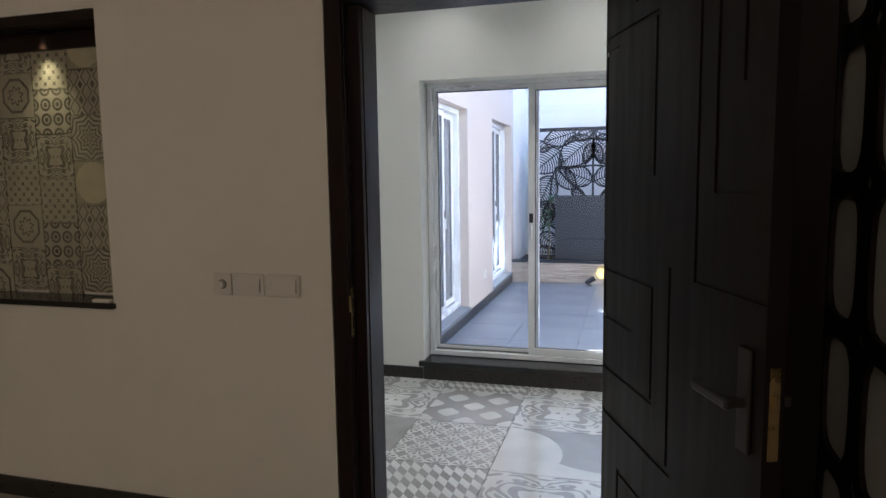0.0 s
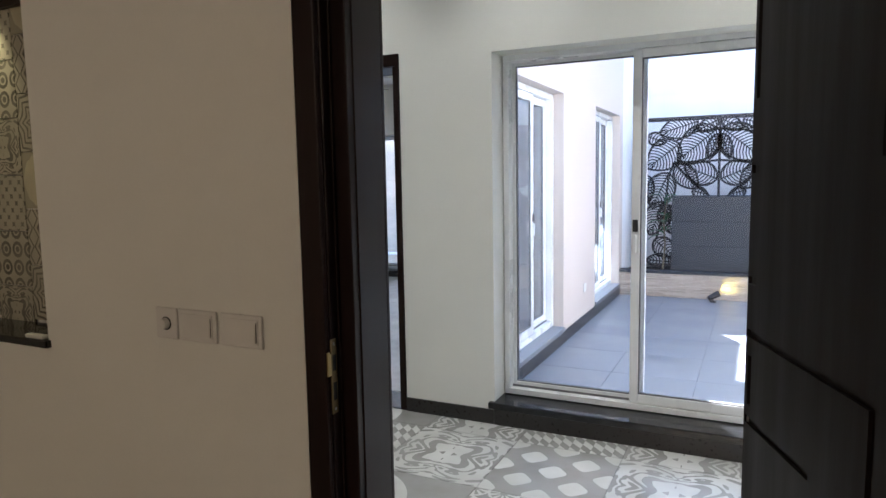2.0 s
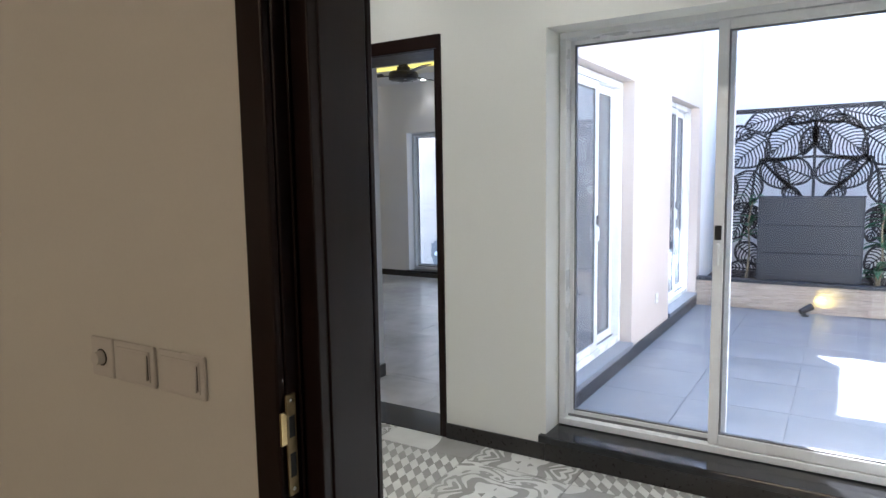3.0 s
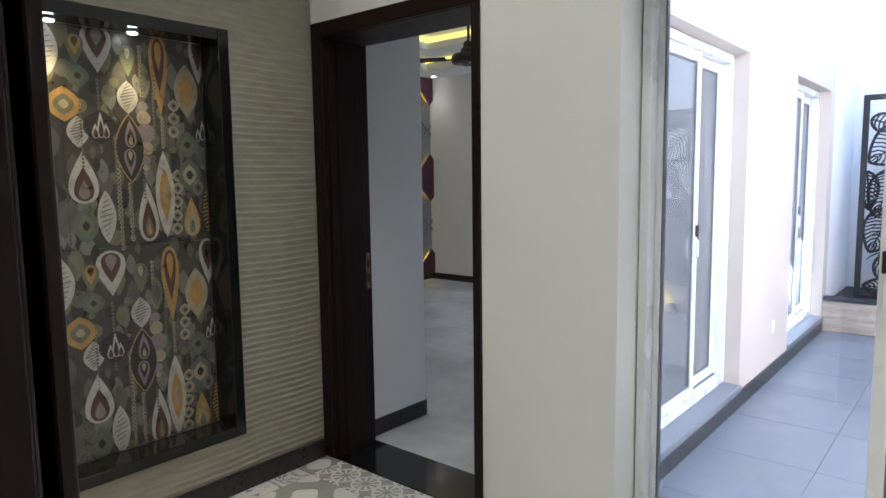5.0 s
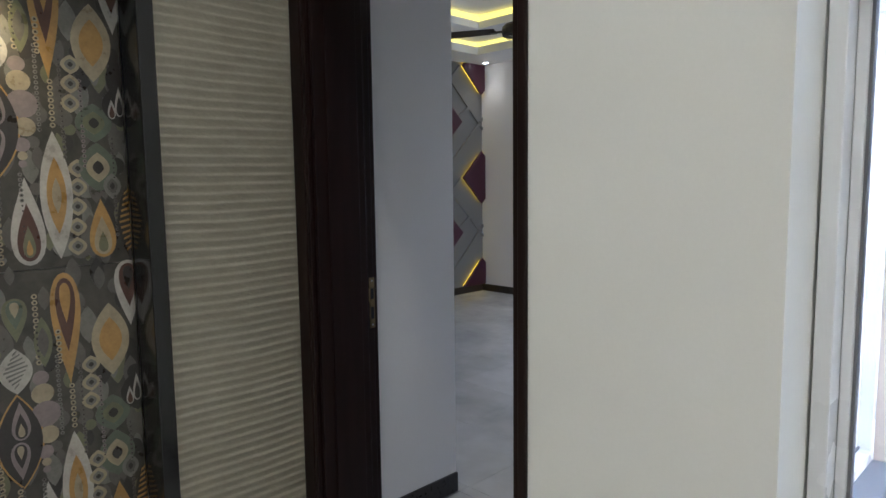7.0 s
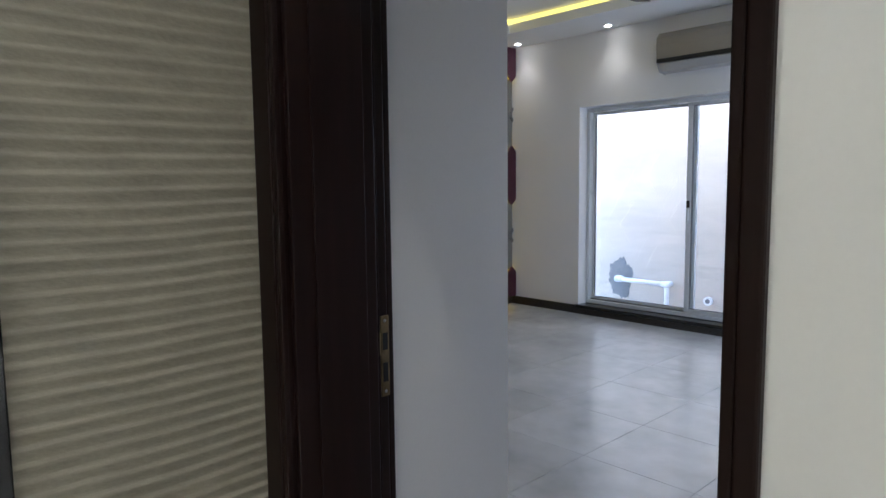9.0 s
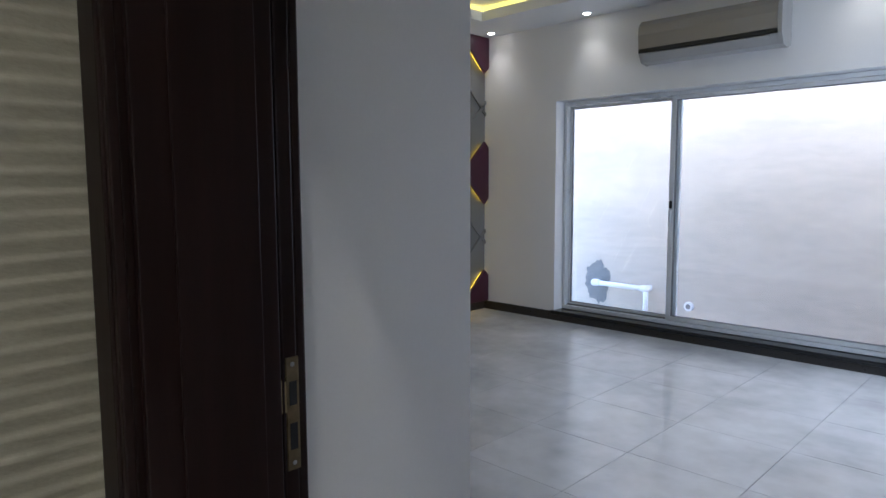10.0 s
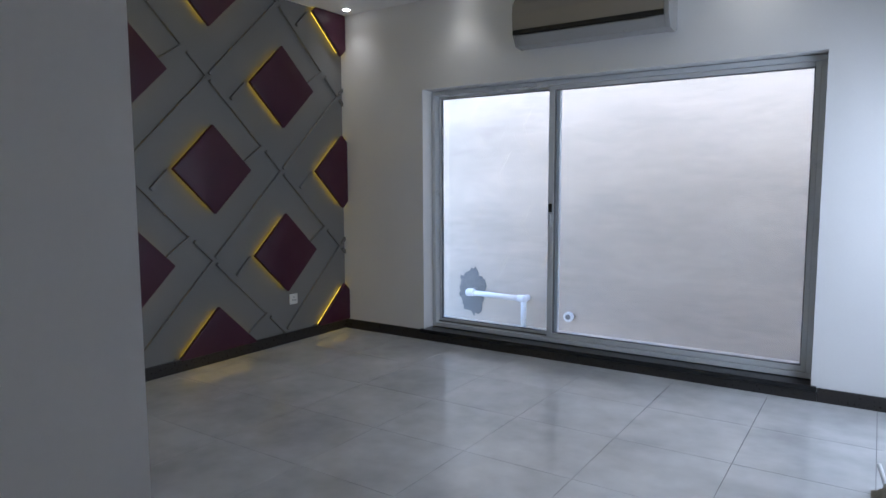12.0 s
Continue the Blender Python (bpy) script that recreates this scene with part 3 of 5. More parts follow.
door_frame("door_frame_1", -1.062, 0.011, D1[0], D1[1], D1[2], 2.145, YA0, YA1, False, "dark brown stained wooden door frame with brass strike plate", 0.045, (D1[0] - 0.0445, YA0 + 0.012, 0.935))
door_frame("door_frame_2", XL, -1.969, D2[0], D2[1], D2[2], 2.15, YB0, YB1, True, "dark brown stained wooden door frame of the bedroom", 0.014, (D2[0] - 0.0135, YB1 - 0.02, 0.935))


# ---- the open entrance door ----
def relief(bm, w, h, grooves, depth, y):
    """A face w x h at depth y with sunk grooves (x0, x1, z0, z1)."""
    xs = sorted({0.0, w, *[g[0] for g in grooves], *[g[1] for g in grooves]})
    zs = sorted({0.0, h, *[g[2] for g in grooves], *[g[3] for g in grooves]})

    def level(i, j):
        if not (0 <= i < len(xs) - 1 and 0 <= j < len(zs) - 1):
            return None
        cx, cz = (xs[i] + xs[i + 1]) / 2, (zs[j] + zs[j + 1]) / 2
        return y + depth if any(g[0] < cx < g[1] and g[2] < cz < g[3] for g in grooves) else y

    def quad(*pts):
        bm.faces.new([bm.verts.new(q) for q in pts])
    for i in range(len(xs) - 1):
        for j in range(len(zs) - 1):
            v = level(i, j)
            a, b, c, d = xs[i], xs[i + 1], zs[j], zs[j + 1]
            quad((a, v, c), (b, v, c), (b, v, d), (a, v, d))
            n = level(i + 1, j)
            if n is not None and n != v:
                quad((b, v, c), (b, n, c), (b, n, d), (b, v, d))
            n = level(i, j + 1)
            if n is not None and n != v:
                quad((a, v, d), (b, v, d), (b, n, d), (a, n, d))


LW, LH = 0.925, 2.055
hinge = Vector((-0.062, 2.235, 0.008))
turn = math.degrees(math.atan2(-0.88, 0.345))
LM = Matrix.Translation(hinge) @ pose(0, 0, 0, 0, 0, turn)   # local x along the leaf, -y towards the viewer's side
door = thing("door", hinge, "open dark espresso wooden door with carved line grooves", "door")
G = 0.007


def gv(x, z0, z1):
    return (x - G, x + G, z0, z1)


def gh(z, x0, x1):
    return (x0, x1, z - G, z + G)


grooves = [gv(0.39, 1.43, 1.865), gh(1.858, 0, 0.383), gv(0.016, 1.54, 1.81), gh(1.817, 0, 0.12), gv(0.633, 1.19, LH), gh(1.183, 0.626, LW), gv(0.715, 1.405, LH), gh(1.398, 0.708, LW),
           gv(0.82, 1.62, LH), gh(1.13, 0, 0.383), gv(0.39, 0.795, 1.137), gh(0.8, 0, 0.383), gh(0.972, 0, 0.24), gv(0.016, 1.0, 1.09), gv(0.497, 0.66, 1.195), gh(0.645, 0, 0.52), gh(1.42, 0, 0.03), gh(1.225, 0, 0.03),
           gv(0.15, 0.12, 0.48), gh(0.487, 0.143, 0.52), gv(0.633, 0.12, 0.5), gh(0.3, 0.64, LW), gv(0.3, 0.0, 0.38), gv(0.25, 1.92, LH)]
bm = bmesh.new()
relief(bm, LW, LH, grooves, -0.006, 0.0)
# the visible face is at local y = 0 (towards the lobby side when shut); the leaf is 42 mm thick behind it
T0 = -0.042


def q4(*pts):
    bm.faces.new([bm.verts.new(q) for q in pts])


q4((0, T0, 0), (LW, T0, 0), (LW, T0, LH), (0, T0, LH))
q4((0, -0.0, 0), (0, T0, 0), (0, T0, LH), (0, -0.0, LH))
q4((LW, -0.0, 0), (LW, T0, 0), (LW, T0, LH), (LW, -0.0, LH))
q4((0, 0, 0), (LW, 0, 0), (LW, T0, 0), (0, T0, 0))
q4((0, 0, LH), (LW, 0, LH), (LW, T0, LH), (0, T0, LH))
bmesh.ops.remove_doubles(bm, verts=bm.verts[:], dist=0.0002)
SIDE = Matrix.Diagonal((1, -1, 1, 1))
leaf = part("leaf", bm, DOORWOOD, door, m=LM @ SIDE)
lock = block("lock_plate", (LW, LW + 0.003, -0.032, -0.010, 0.865, 1.055), BRASS, door, "brass lock face plate", 0.001, m=LM @ SIDE)
block("latch_bolt", (LW + 0.003, LW + 0.012, -0.027, -0.015, 0.97, 1.0), BRASS, lock, bev=0.002, m=LM @ SIDE)
for yy, sgn in ((0.0, 1), (-0.042, -1)):
    hd = block("handle", (LW - 0.085, LW - 0.04, min(yy, yy + 0.008 * sgn), max(yy, yy + 0.008 * sgn), 0.86, 1.08), FANM, door, "dark bronze lever handle", 0.003, m=LM @ SIDE)
    block("spindle", (LW - 0.072, LW - 0.053, min(yy, yy + 0.045 * sgn), max(yy, yy + 0.045 * sgn), 0.955, 0.975), FANM, hd, bev=0.004, m=LM @ SIDE)
    a, b = sorted((yy + 0.036 * sgn, yy + 0.052 * sgn))
    block("lever", (LW - 0.2, LW - 0.05, a, b, 0.953, 0.977), FANM, hd, bev=0.006, m=LM @ SIDE)
for hz in (0.25, 1.0, 1.8):
    block("hinge", (-0.010, 0.006, -0.03, -0.004, hz - 0.05, hz + 0.05), STEEL, door, "steel butt hinge", 0.002, m=LM @ SIDE)


# ---- skirtings ----
def skirting(dims, label="dark brown polished skirting tile along the wall"):
    ob = block("baseboard", dims, SKIRT, bev=0.002)
    return tagged(ob, label, "skirting", kind="structure")


s = 0.012
skirting((-4.6, -1.073, YA0 - s, YA0, 0, 0.09))
skirting((-1.967, -1.392, YB0 - s, YB0, 0, 0.085))
skirting((0.14, 1.3, YB0 - s, YB0, 0, 0.085))
skirting((XL - 0.01, XL + 0.014, YA1, YB0 - 0.014, 0, 0.09))
skirting((-4.6, -1.073, YA1, YA1 + s, 0, 0.09))
skirting((-2.965, -2.965 + s, YB1 + 0.014, YS, 0, 0.088))
skirting((XBL + 0.001, XBL + 0.014, YS, YF - 0.014, 0, 0.088))
skirting((XBL + 0.001, -5.605, YF - s, YF - 0.0005, 0, 0.085))
skirting((-5.604, -2.686, YF - s - 0.002, YF - 0.0005, 0, 0.058))
skirting((-2.685, XCI, YF - s, YF - 0.0005, 0, 0.085))
skirting((XCI - s, XCI, YB1, 4.94, 0, 0.088))
skirting((XCI - s, XCI, 6.54, 7.75, 0, 0.088))
skirting((XC, XC + 0.013, YB1, 9.08, -0.042, 0.06), "grey porcelain skirting along the courtyard wall")


# ---- entrance room things ----
def cyl(bm, p0, p1, r, r2=None, seg=16):
    p0, p1 = Vector(p0), Vector(p1)
    q = (p1 - p0).to_track_quat("Z", "Y").to_matrix().to_4x4()
    bmesh.ops.create_cone(bm, segments=seg, radius1=r, radius2=r if r2 is None else r2, depth=(p1 - p0).length, cap_ends=True, matrix=Matrix.Translation((p0 + p1) / 2) @ q)


def switch_plate(x0, x1, z0, z1, kind):
    t = thing("light_switch", ((x0 + x1) / 2, YA0, (z0 + z1) / 2), "white plastic dimmer switch on the wall" if kind == "dial" else "white plastic rocker light switch on the wall", "switch", "wall switches")
    block("plate", (x0, x1, YA0 - 0.009, YA0 - 0.0005, z0, z1), SWITCH, t, bev=0.004)
    xm, zm = (x0 + x1) / 2, (z0 + z1) / 2
    if kind == "dial":
        bm = bmesh.new()
        cyl(bm, (xm, YA0 - 0.009, zm), (xm, YA0 - 0.026, zm), 0.016, 0.014, 20)
        part("dial", bm, SWITCH, t)
        bm = bmesh.new()
        cyl(bm, (xm, YA0 - 0.0088, zm), (xm, YA0 - 0.0105, zm), 0.019, 0.019, 20)
        part("dial_ring", bm, BLACK, t, "dark ring round the dial")
    else:
        block("surround", (x0 + 0.012, x1 - 0.012, YA0 - 0.012, YA0 - 0.0092, z0 + 0.012, z1 - 0.012), SWITCH, t, bev=0.001)
        n = 1
        w = (x1 - x0 - 0.034) / n
        for k in range(n):
            a = x0 + 0.017 + k * w
            bm = bmesh.new()
            vs = box(bm, a + 0.0006, a + w - 0.0006, YA0 - 0.016, YA0 - 0.0122, z0 + 0.018, z1 - 0.018)
            for v in vs:
                if v.co.z > zm and v.co.y < YA0 - 0.014:
                    v.co.y += 0.003
            part("rocker", bm, SWITCH, t)
        block("indicator", (x1 - 0.0162, x1 - 0.0152, YA0 - 0.0135, YA0 - 0.0122, z0 + 0.02, z1 - 0.02), BLACK, t, "dark slot")


switch_plate(-1.585, -1.503, 0.985, 1.075, "dial")
switch_plate(-1.498, -1.358, 0.985, 1.075, "rocker")
switch_plate(-1.343, -1.200, 0.985, 1.075, "rocker")

# tiled niche in the entrance wall
niche = thing("wall_niche", (-2.7, YA0, 0.9), "lit wall niche lined with patterned vintage tiles and dark frame", "niche", kind="structure")
NX0, NX1, NB = -3.35, -2.087, YA0 + 0.165
block("soffit", (NX0, NX1, YA0 + 0.001, NB, 2.105, 2.143), WOOD, niche, "dark wooden soffit", 0.002)
block("header", (NX0, NX1, NB - 0.03, NB, 2.03, 2.104), WOOD, niche, "dark wooden header", 0.002)
block("reveal", (NX0 + 0.001, NX0 + 0.008, YA0 + 0.002, NB, 0.93, 2.104), WHITE, niche)
ledge = block("ledge", (NX0, NX1 + 0.012, YA0 - 0.018, NB, 0.905, 0.93), GRANITE, niche, "dark granite ledge", 0.005)
tagged(block("remote_control", (-2.19, -2.10, YA0 - 0.012, YA0 + 0.012, 0.9305, 0.944), SWITCH, bev=0.004), "small white plastic strip lying on the niche ledge", "clip")
VL, VD = (0.42, 0.4, 0.31), (0.07, 0.065, 0.05)
vk = []
for kname in ("petals", "rings", "disc", "diamonds", "star", "octagon", "scroll"):
    bm = bmesh.new()
    box(bm, -0.0985, 0.0985, -0.0985, 0.0985, -0.004, 0.004)
    me = bpy.data.meshes.new("wall_tile")
    bmesh.ops.recalc_face_normals(bm, faces=bm.faces[:])
    bm.to_mesh(me)
    bm.free()
    me.materials.append(tile_pattern("niche_tile_" + kname, kname, VL if kname != "disc" else (0.5, 0.48, 0.33), VD if kname != "disc" else (0.3, 0.28, 0.2), 0.2, 0.4))
    vk.append(me)
columns = ((6, 3, 5, 4, 2, 6), (4, 2, 3, 0, 1, 6), (5, 6, 3, 0, 2, 4), (6, 5, 0, 6, 5, 6), (6, 1, 0, 6, 1, 0), (4, 3, 2, 4, 3, 2), (5, 0, 6, 5, 0, 6))
for c, col in enumerate(columns):
    x = NX0 + 0.05 + c * 0.2
    if x > NX1 - 0.02:
        continue
    for r, k in enumerate(col):
        z = 0.92 + 0.2 * r + (0.06, 0.14)[c % 2] - 0.02
        if z > 2.06:
            continue
        ob = new("wall_tile", vk[k])
        ob.matrix_world = pose(x, NB - 0.004, z, 90, 0, 0)
        attach(ob, niche)
        ob.matrix_parent_inverse = Matrix.Translation(-niche.location)
        ob.matrix_basis = pose(x, NB - 0.004, z, 90, 0, 0)
nl = thing("niche_light", (-2.5, YA0 + 0.1, 2.104), "small dark recessed spotlight in the niche soffit, switched on", "light")
bm = bmesh.new()
cyl(bm, (-2.5, YA0 + 0.1, 2.1045), (-2.5, YA0 + 0.1, 2.096), 0.03)
part("ring", bm, BLACK, nl)
spot("niche_lamp", -2.5, YA0 + 0.11, 2.09, NICHE_W, (1.0, 0.8, 0.42), 70)

# dark lattice screen standing before the side wall
screen = thing("lattice_screen", (0.57, 1.4, 0), "dark wooden lattice screen with rounded openings along the wall", "screen")
bm = bmesh.new()
CW, CH = 0.34, 0.41
for i in range(7):
    for j in range(1, 8):
        cy, cz = 2.09 - CW * i, -0.025 + CH * j
        n = 24
        lo, li = [], []
        for k in range(n):
            a = 2 * math.pi * (k + 0.5) / n
            ca, sa = math.cos(a), math.sin(a)
            q = 1 / max(abs(ca), abs(sa))
            lo.append((cy + ca * q * CW / 2, cz + sa * q * CH / 2))
            e = (abs(ca) ** 4 + abs(sa) ** 4) ** -0.25
            li.append((cy + ca * e * (CW / 2 - 0.05), cz + sa * e * (CH / 2 - 0.03)))
        rings = [[bm.verts.new((x, p[0], p[1])) for p in ring] for x, ring in ((0.598, lo), (0.598, li), (0.612, li), (0.612, lo))]
        for a, b in ((0, 1), (1, 2), (2, 3)):
            for k in range(n):
                bm.faces.new((rings[a][k], rings[a][(k + 1) % n], rings[b][(k + 1) % n], rings[b][k]))
bmesh.ops.remove_doubles(bm, verts=bm.verts[:], dist=0.0005)
part("lattice", bm, DOORWOOD, screen)
block("side_panel", (0.16, 0.615, 2.232, 2.262, 0, 2.95), DOORWOOD, screen, bev=0.004)
block("bottom_rail", (0.594, 0.615, -0.12, 2.23, 0, 0.18), DOORWOOD, screen, bev=0.003)

# ---- lobby: ribbed wall and decorated niche ----
def ribbed(name, y0, y1, z0, z1):
    bm = bmesh.new()
    pitch, per = 0.029, 7
    nz, ny = int((z1 - z0) / pitch * per), max(2, int((y1 - y0) / 0.04))
    grid = []
    for j in range(nz + 1):
        z = z0 + (z1 - z0) * j / nz
        row = []
        for i in range(ny + 1):
            y = y0 + (y1 - y0) * i / ny
            wob = 0.009 * noise.noise((y * 3.0, z * 1.2, 1.7)) + 0.004 * noise.noise((y * 14, z * 6, 0.3))
            ph = ((z + wob) / pitch) % 1.0
            d = 0.007 * (ph ** 1.5) if ph < 0.88 else 0.007 * 0.826 * (1 - ph) / 0.12
            row.append(bm.verts.new((XL - 0.008 + d + 0.002 * noise.noise((y * 25, z * 25, 5)), y, z)))
        grid.append(row)
    for j in range(nz):
        for i in range(ny):
            bm.faces.new((grid[j][i], grid[j][i + 1], grid[j + 1][i + 1], grid[j + 1][i]))
    ob = part(name, bm, RIB, smooth=True)
    return tagged(ob, "olive beige ribbed textured stone wall cladding", "wall", kind="structure")


NY0, NY1, NZ0, NZ1 = 2.66, 3.925, 0.264, 2.05
ribbed("wall_lobby_ribbed", NY1 - 0.002, YB0 - 0.004, 0.09, 3.0)
ribbed("wall_lobby_ribbed_over", NY0, NY1 - 0.002, NZ1 - 0.01, 3.0)
ribbed("wall_lobby_ribbed_under", NY0, NY1 - 0.002, 0.09, NZ0 + 0.01)
ribbed("wall_lobby_ribbed_end", YA1, NY0, 0.09, 3.0)
tagged(block("trim", (XL, XL + 0.006, YB0 - 0.006, YB0 - 0.0005, 0.09, 3.0), WHITE), "thin white edge strip in the wall corner", "trim", kind="structure")

art = thing("decorated_niche", (XL, (NY0 + NY1) / 2, NZ0), "black granite framed niche with teardrop patterned tile panel", "niche", kind="structure")
FW, PB = 0.05, XL - 0.125
for d in ((XL - 0.12, XL + 0.016, NY0, NY0 + FW, NZ0, NZ1), (XL - 0.12, XL + 0.016, NY1 - FW, NY1, NZ0, NZ1), (XL - 0.12, XL + 0.0155, NY0 + FW, NY1 - FW, NZ0, NZ0 + FW), (XL - 0.12, XL + 0.0155, NY0 + FW, NY1 - FW, NZ1 - FW, NZ1)):
    block("granite_border", d, GRANITE, art, bev=0.003)
for y in (2.95, 3.254, 3.553):
    downlight(XL - 0.065, y, NZ1 - FW, ART_W, 75, 0.022, (1.0, 0.74, 0.34))
ZJ = 1.152
PANELBG = mat("art_tile_ground", (0.048, 0.044, 0.036), 0.35, scale=11, vary=0.55, fine=45, bump=0.03)
for z0, z1 in ((NZ0 + FW, ZJ - 0.001), (ZJ + 0.001, NZ1 - FW)):
    for k in range(2):
        ya = NY0 + FW + k * (NY1 - NY0 - 2 * FW) / 2
        yb = NY0 + FW + (k + 1) * (NY1 - NY0 - 2 * FW) / 2
        block("panel_tile", (PB - 0.02, PB, ya + 0.0006, yb - 0.0006, z0, z1), PANELBG, art)
INK = {}
for key, col in dict(white=(0.38, 0.36, 0.325), brown=(0.075, 0.035, 0.026), gold=(0.34, 0.2, 0.06), sage=(0.13, 0.13, 0.075), lilac=(0.2, 0.165, 0.165), dark=(0.03, 0.026, 0.024), teal=(0.095, 0.115, 0.085), cream=(0.3, 0.255, 0.17), grey=(0.15, 0.145, 0.13), smoke=(0.095, 0.09, 0.078)).items():
    INK[key] = (mat("art_" + key, col, 0.35, scale=25, vary=0.25, fine=120, bump=0.03), bmesh.new())
art_level = [0]


def shape(key, pts, y, z, lift):
    """A thin inlay with the outline pts round (y, z), clipped to the niche."""
    lo_y, hi_y, lo_z, hi_z = NY0 + FW, NY1 - FW, NZ0 + FW, NZ1 - FW
    out = [(y + a, z + b) for a, b in pts]
    for ax, lim, sgn in ((0, lo_y, 1), (0, hi_y, -1), (1, lo_z, 1), (1, hi_z, -1)):
        res = []
        for i, p in enumerate(out):
            q = out[i - 1]
            ip, iq = (p[ax] - lim) * sgn >= 0, (q[ax] - lim) * sgn >= 0
            if ip != iq:
                k = (lim - q[ax]) / (p[ax] - q[ax])
                res.append((q[0] + k * (p[0] - q[0]), q[1] + k * (p[1] - q[1])))
            if ip:
                res.append(p)
        out = res
        if len(out) < 3:
            return
    bm = INK[key][1]
    x = PB + 0.0004 * lift + 0.00001 * (art_level[0] % 37)
    art_level[0] += 1
    top = [bm.verts.new((x, a, b)) for a, b in out]
    low = [bm.verts.new((PB - 0.001, a, b)) for a, b in out]
    bm.faces.new(top)
    for i in range(len(out)):
        bm.faces.new((top[i - 1], top[i], low[i], low[i - 1]))


def drop_pts(w, h, up=True, n=26, belly=0.32):
    pts = []
    for k in range(n):
        a = 2 * math.pi * k / n
        s_ = math.sin(a / 2)
        pts.append((w / 2 * math.sin(a) * s_ ** 1.3 * 1.12, (0.5 - (1 - math.cos(a)) / 2) * h))
    return pts if up else [(a, -b) for a, b in pts]


def spindle_pts(w, h, n=28):
    return [(w / 2 * math.sin(2 * math.pi * k / n) * abs(math.sin(2 * math.pi * k / n)) ** 1.0, h / 2 * math.cos(2 * math.pi * k / n)) for k in range(n)]


def round_pts(r, n=18):
    return [(r * math.cos(2 * math.pi * k / n), r * math.sin(2 * math.pi * k / n)) for k in range(n)]


def teardrop(y, z, w, h, up, *keys, lift=2):
    """Nested teardrops, the fat ends together."""
    s_ = -1 if up else 1
    for k, key in enumerate(keys):
        f = (1.0, 0.66, 0.36, 0.18)[k]
        shape(key, drop_pts(w * f, h * f, up), y, z + s_ * h * (1 - f) * 0.5 * 0.72, lift + 2 * k)


def spindle(y, z, w, h, *keys):
    for k, key in enumerate(keys):
        f = (1.0, 0.6, 0.28)[k]
        shape(key, spindle_pts(w * f, h * f), y, z, 2 + 2 * k)


def beads(y, z0, z1, r, key, step=2.3):
    z = z0
    while z < z1:
        shape(key, round_pts(r, 12), y, z, 2)
        shape("dark", round_pts(r * 0.45, 10), y, z, 4)
        z += step * r


def striped(y, z, w, h):
    shape("white", spindle_pts(w, h), y, z, 2)
    for k in range(-4, 5):
        zz = z + k * h * 0.09
        hw = w * 0.36 * max(0.1, 1 - abs(k) / 5)
        shape("grey", [(-hw, -0.004), (hw, 0.010), (hw, 0.014), (-hw, 0.002)], y, zz, 4)


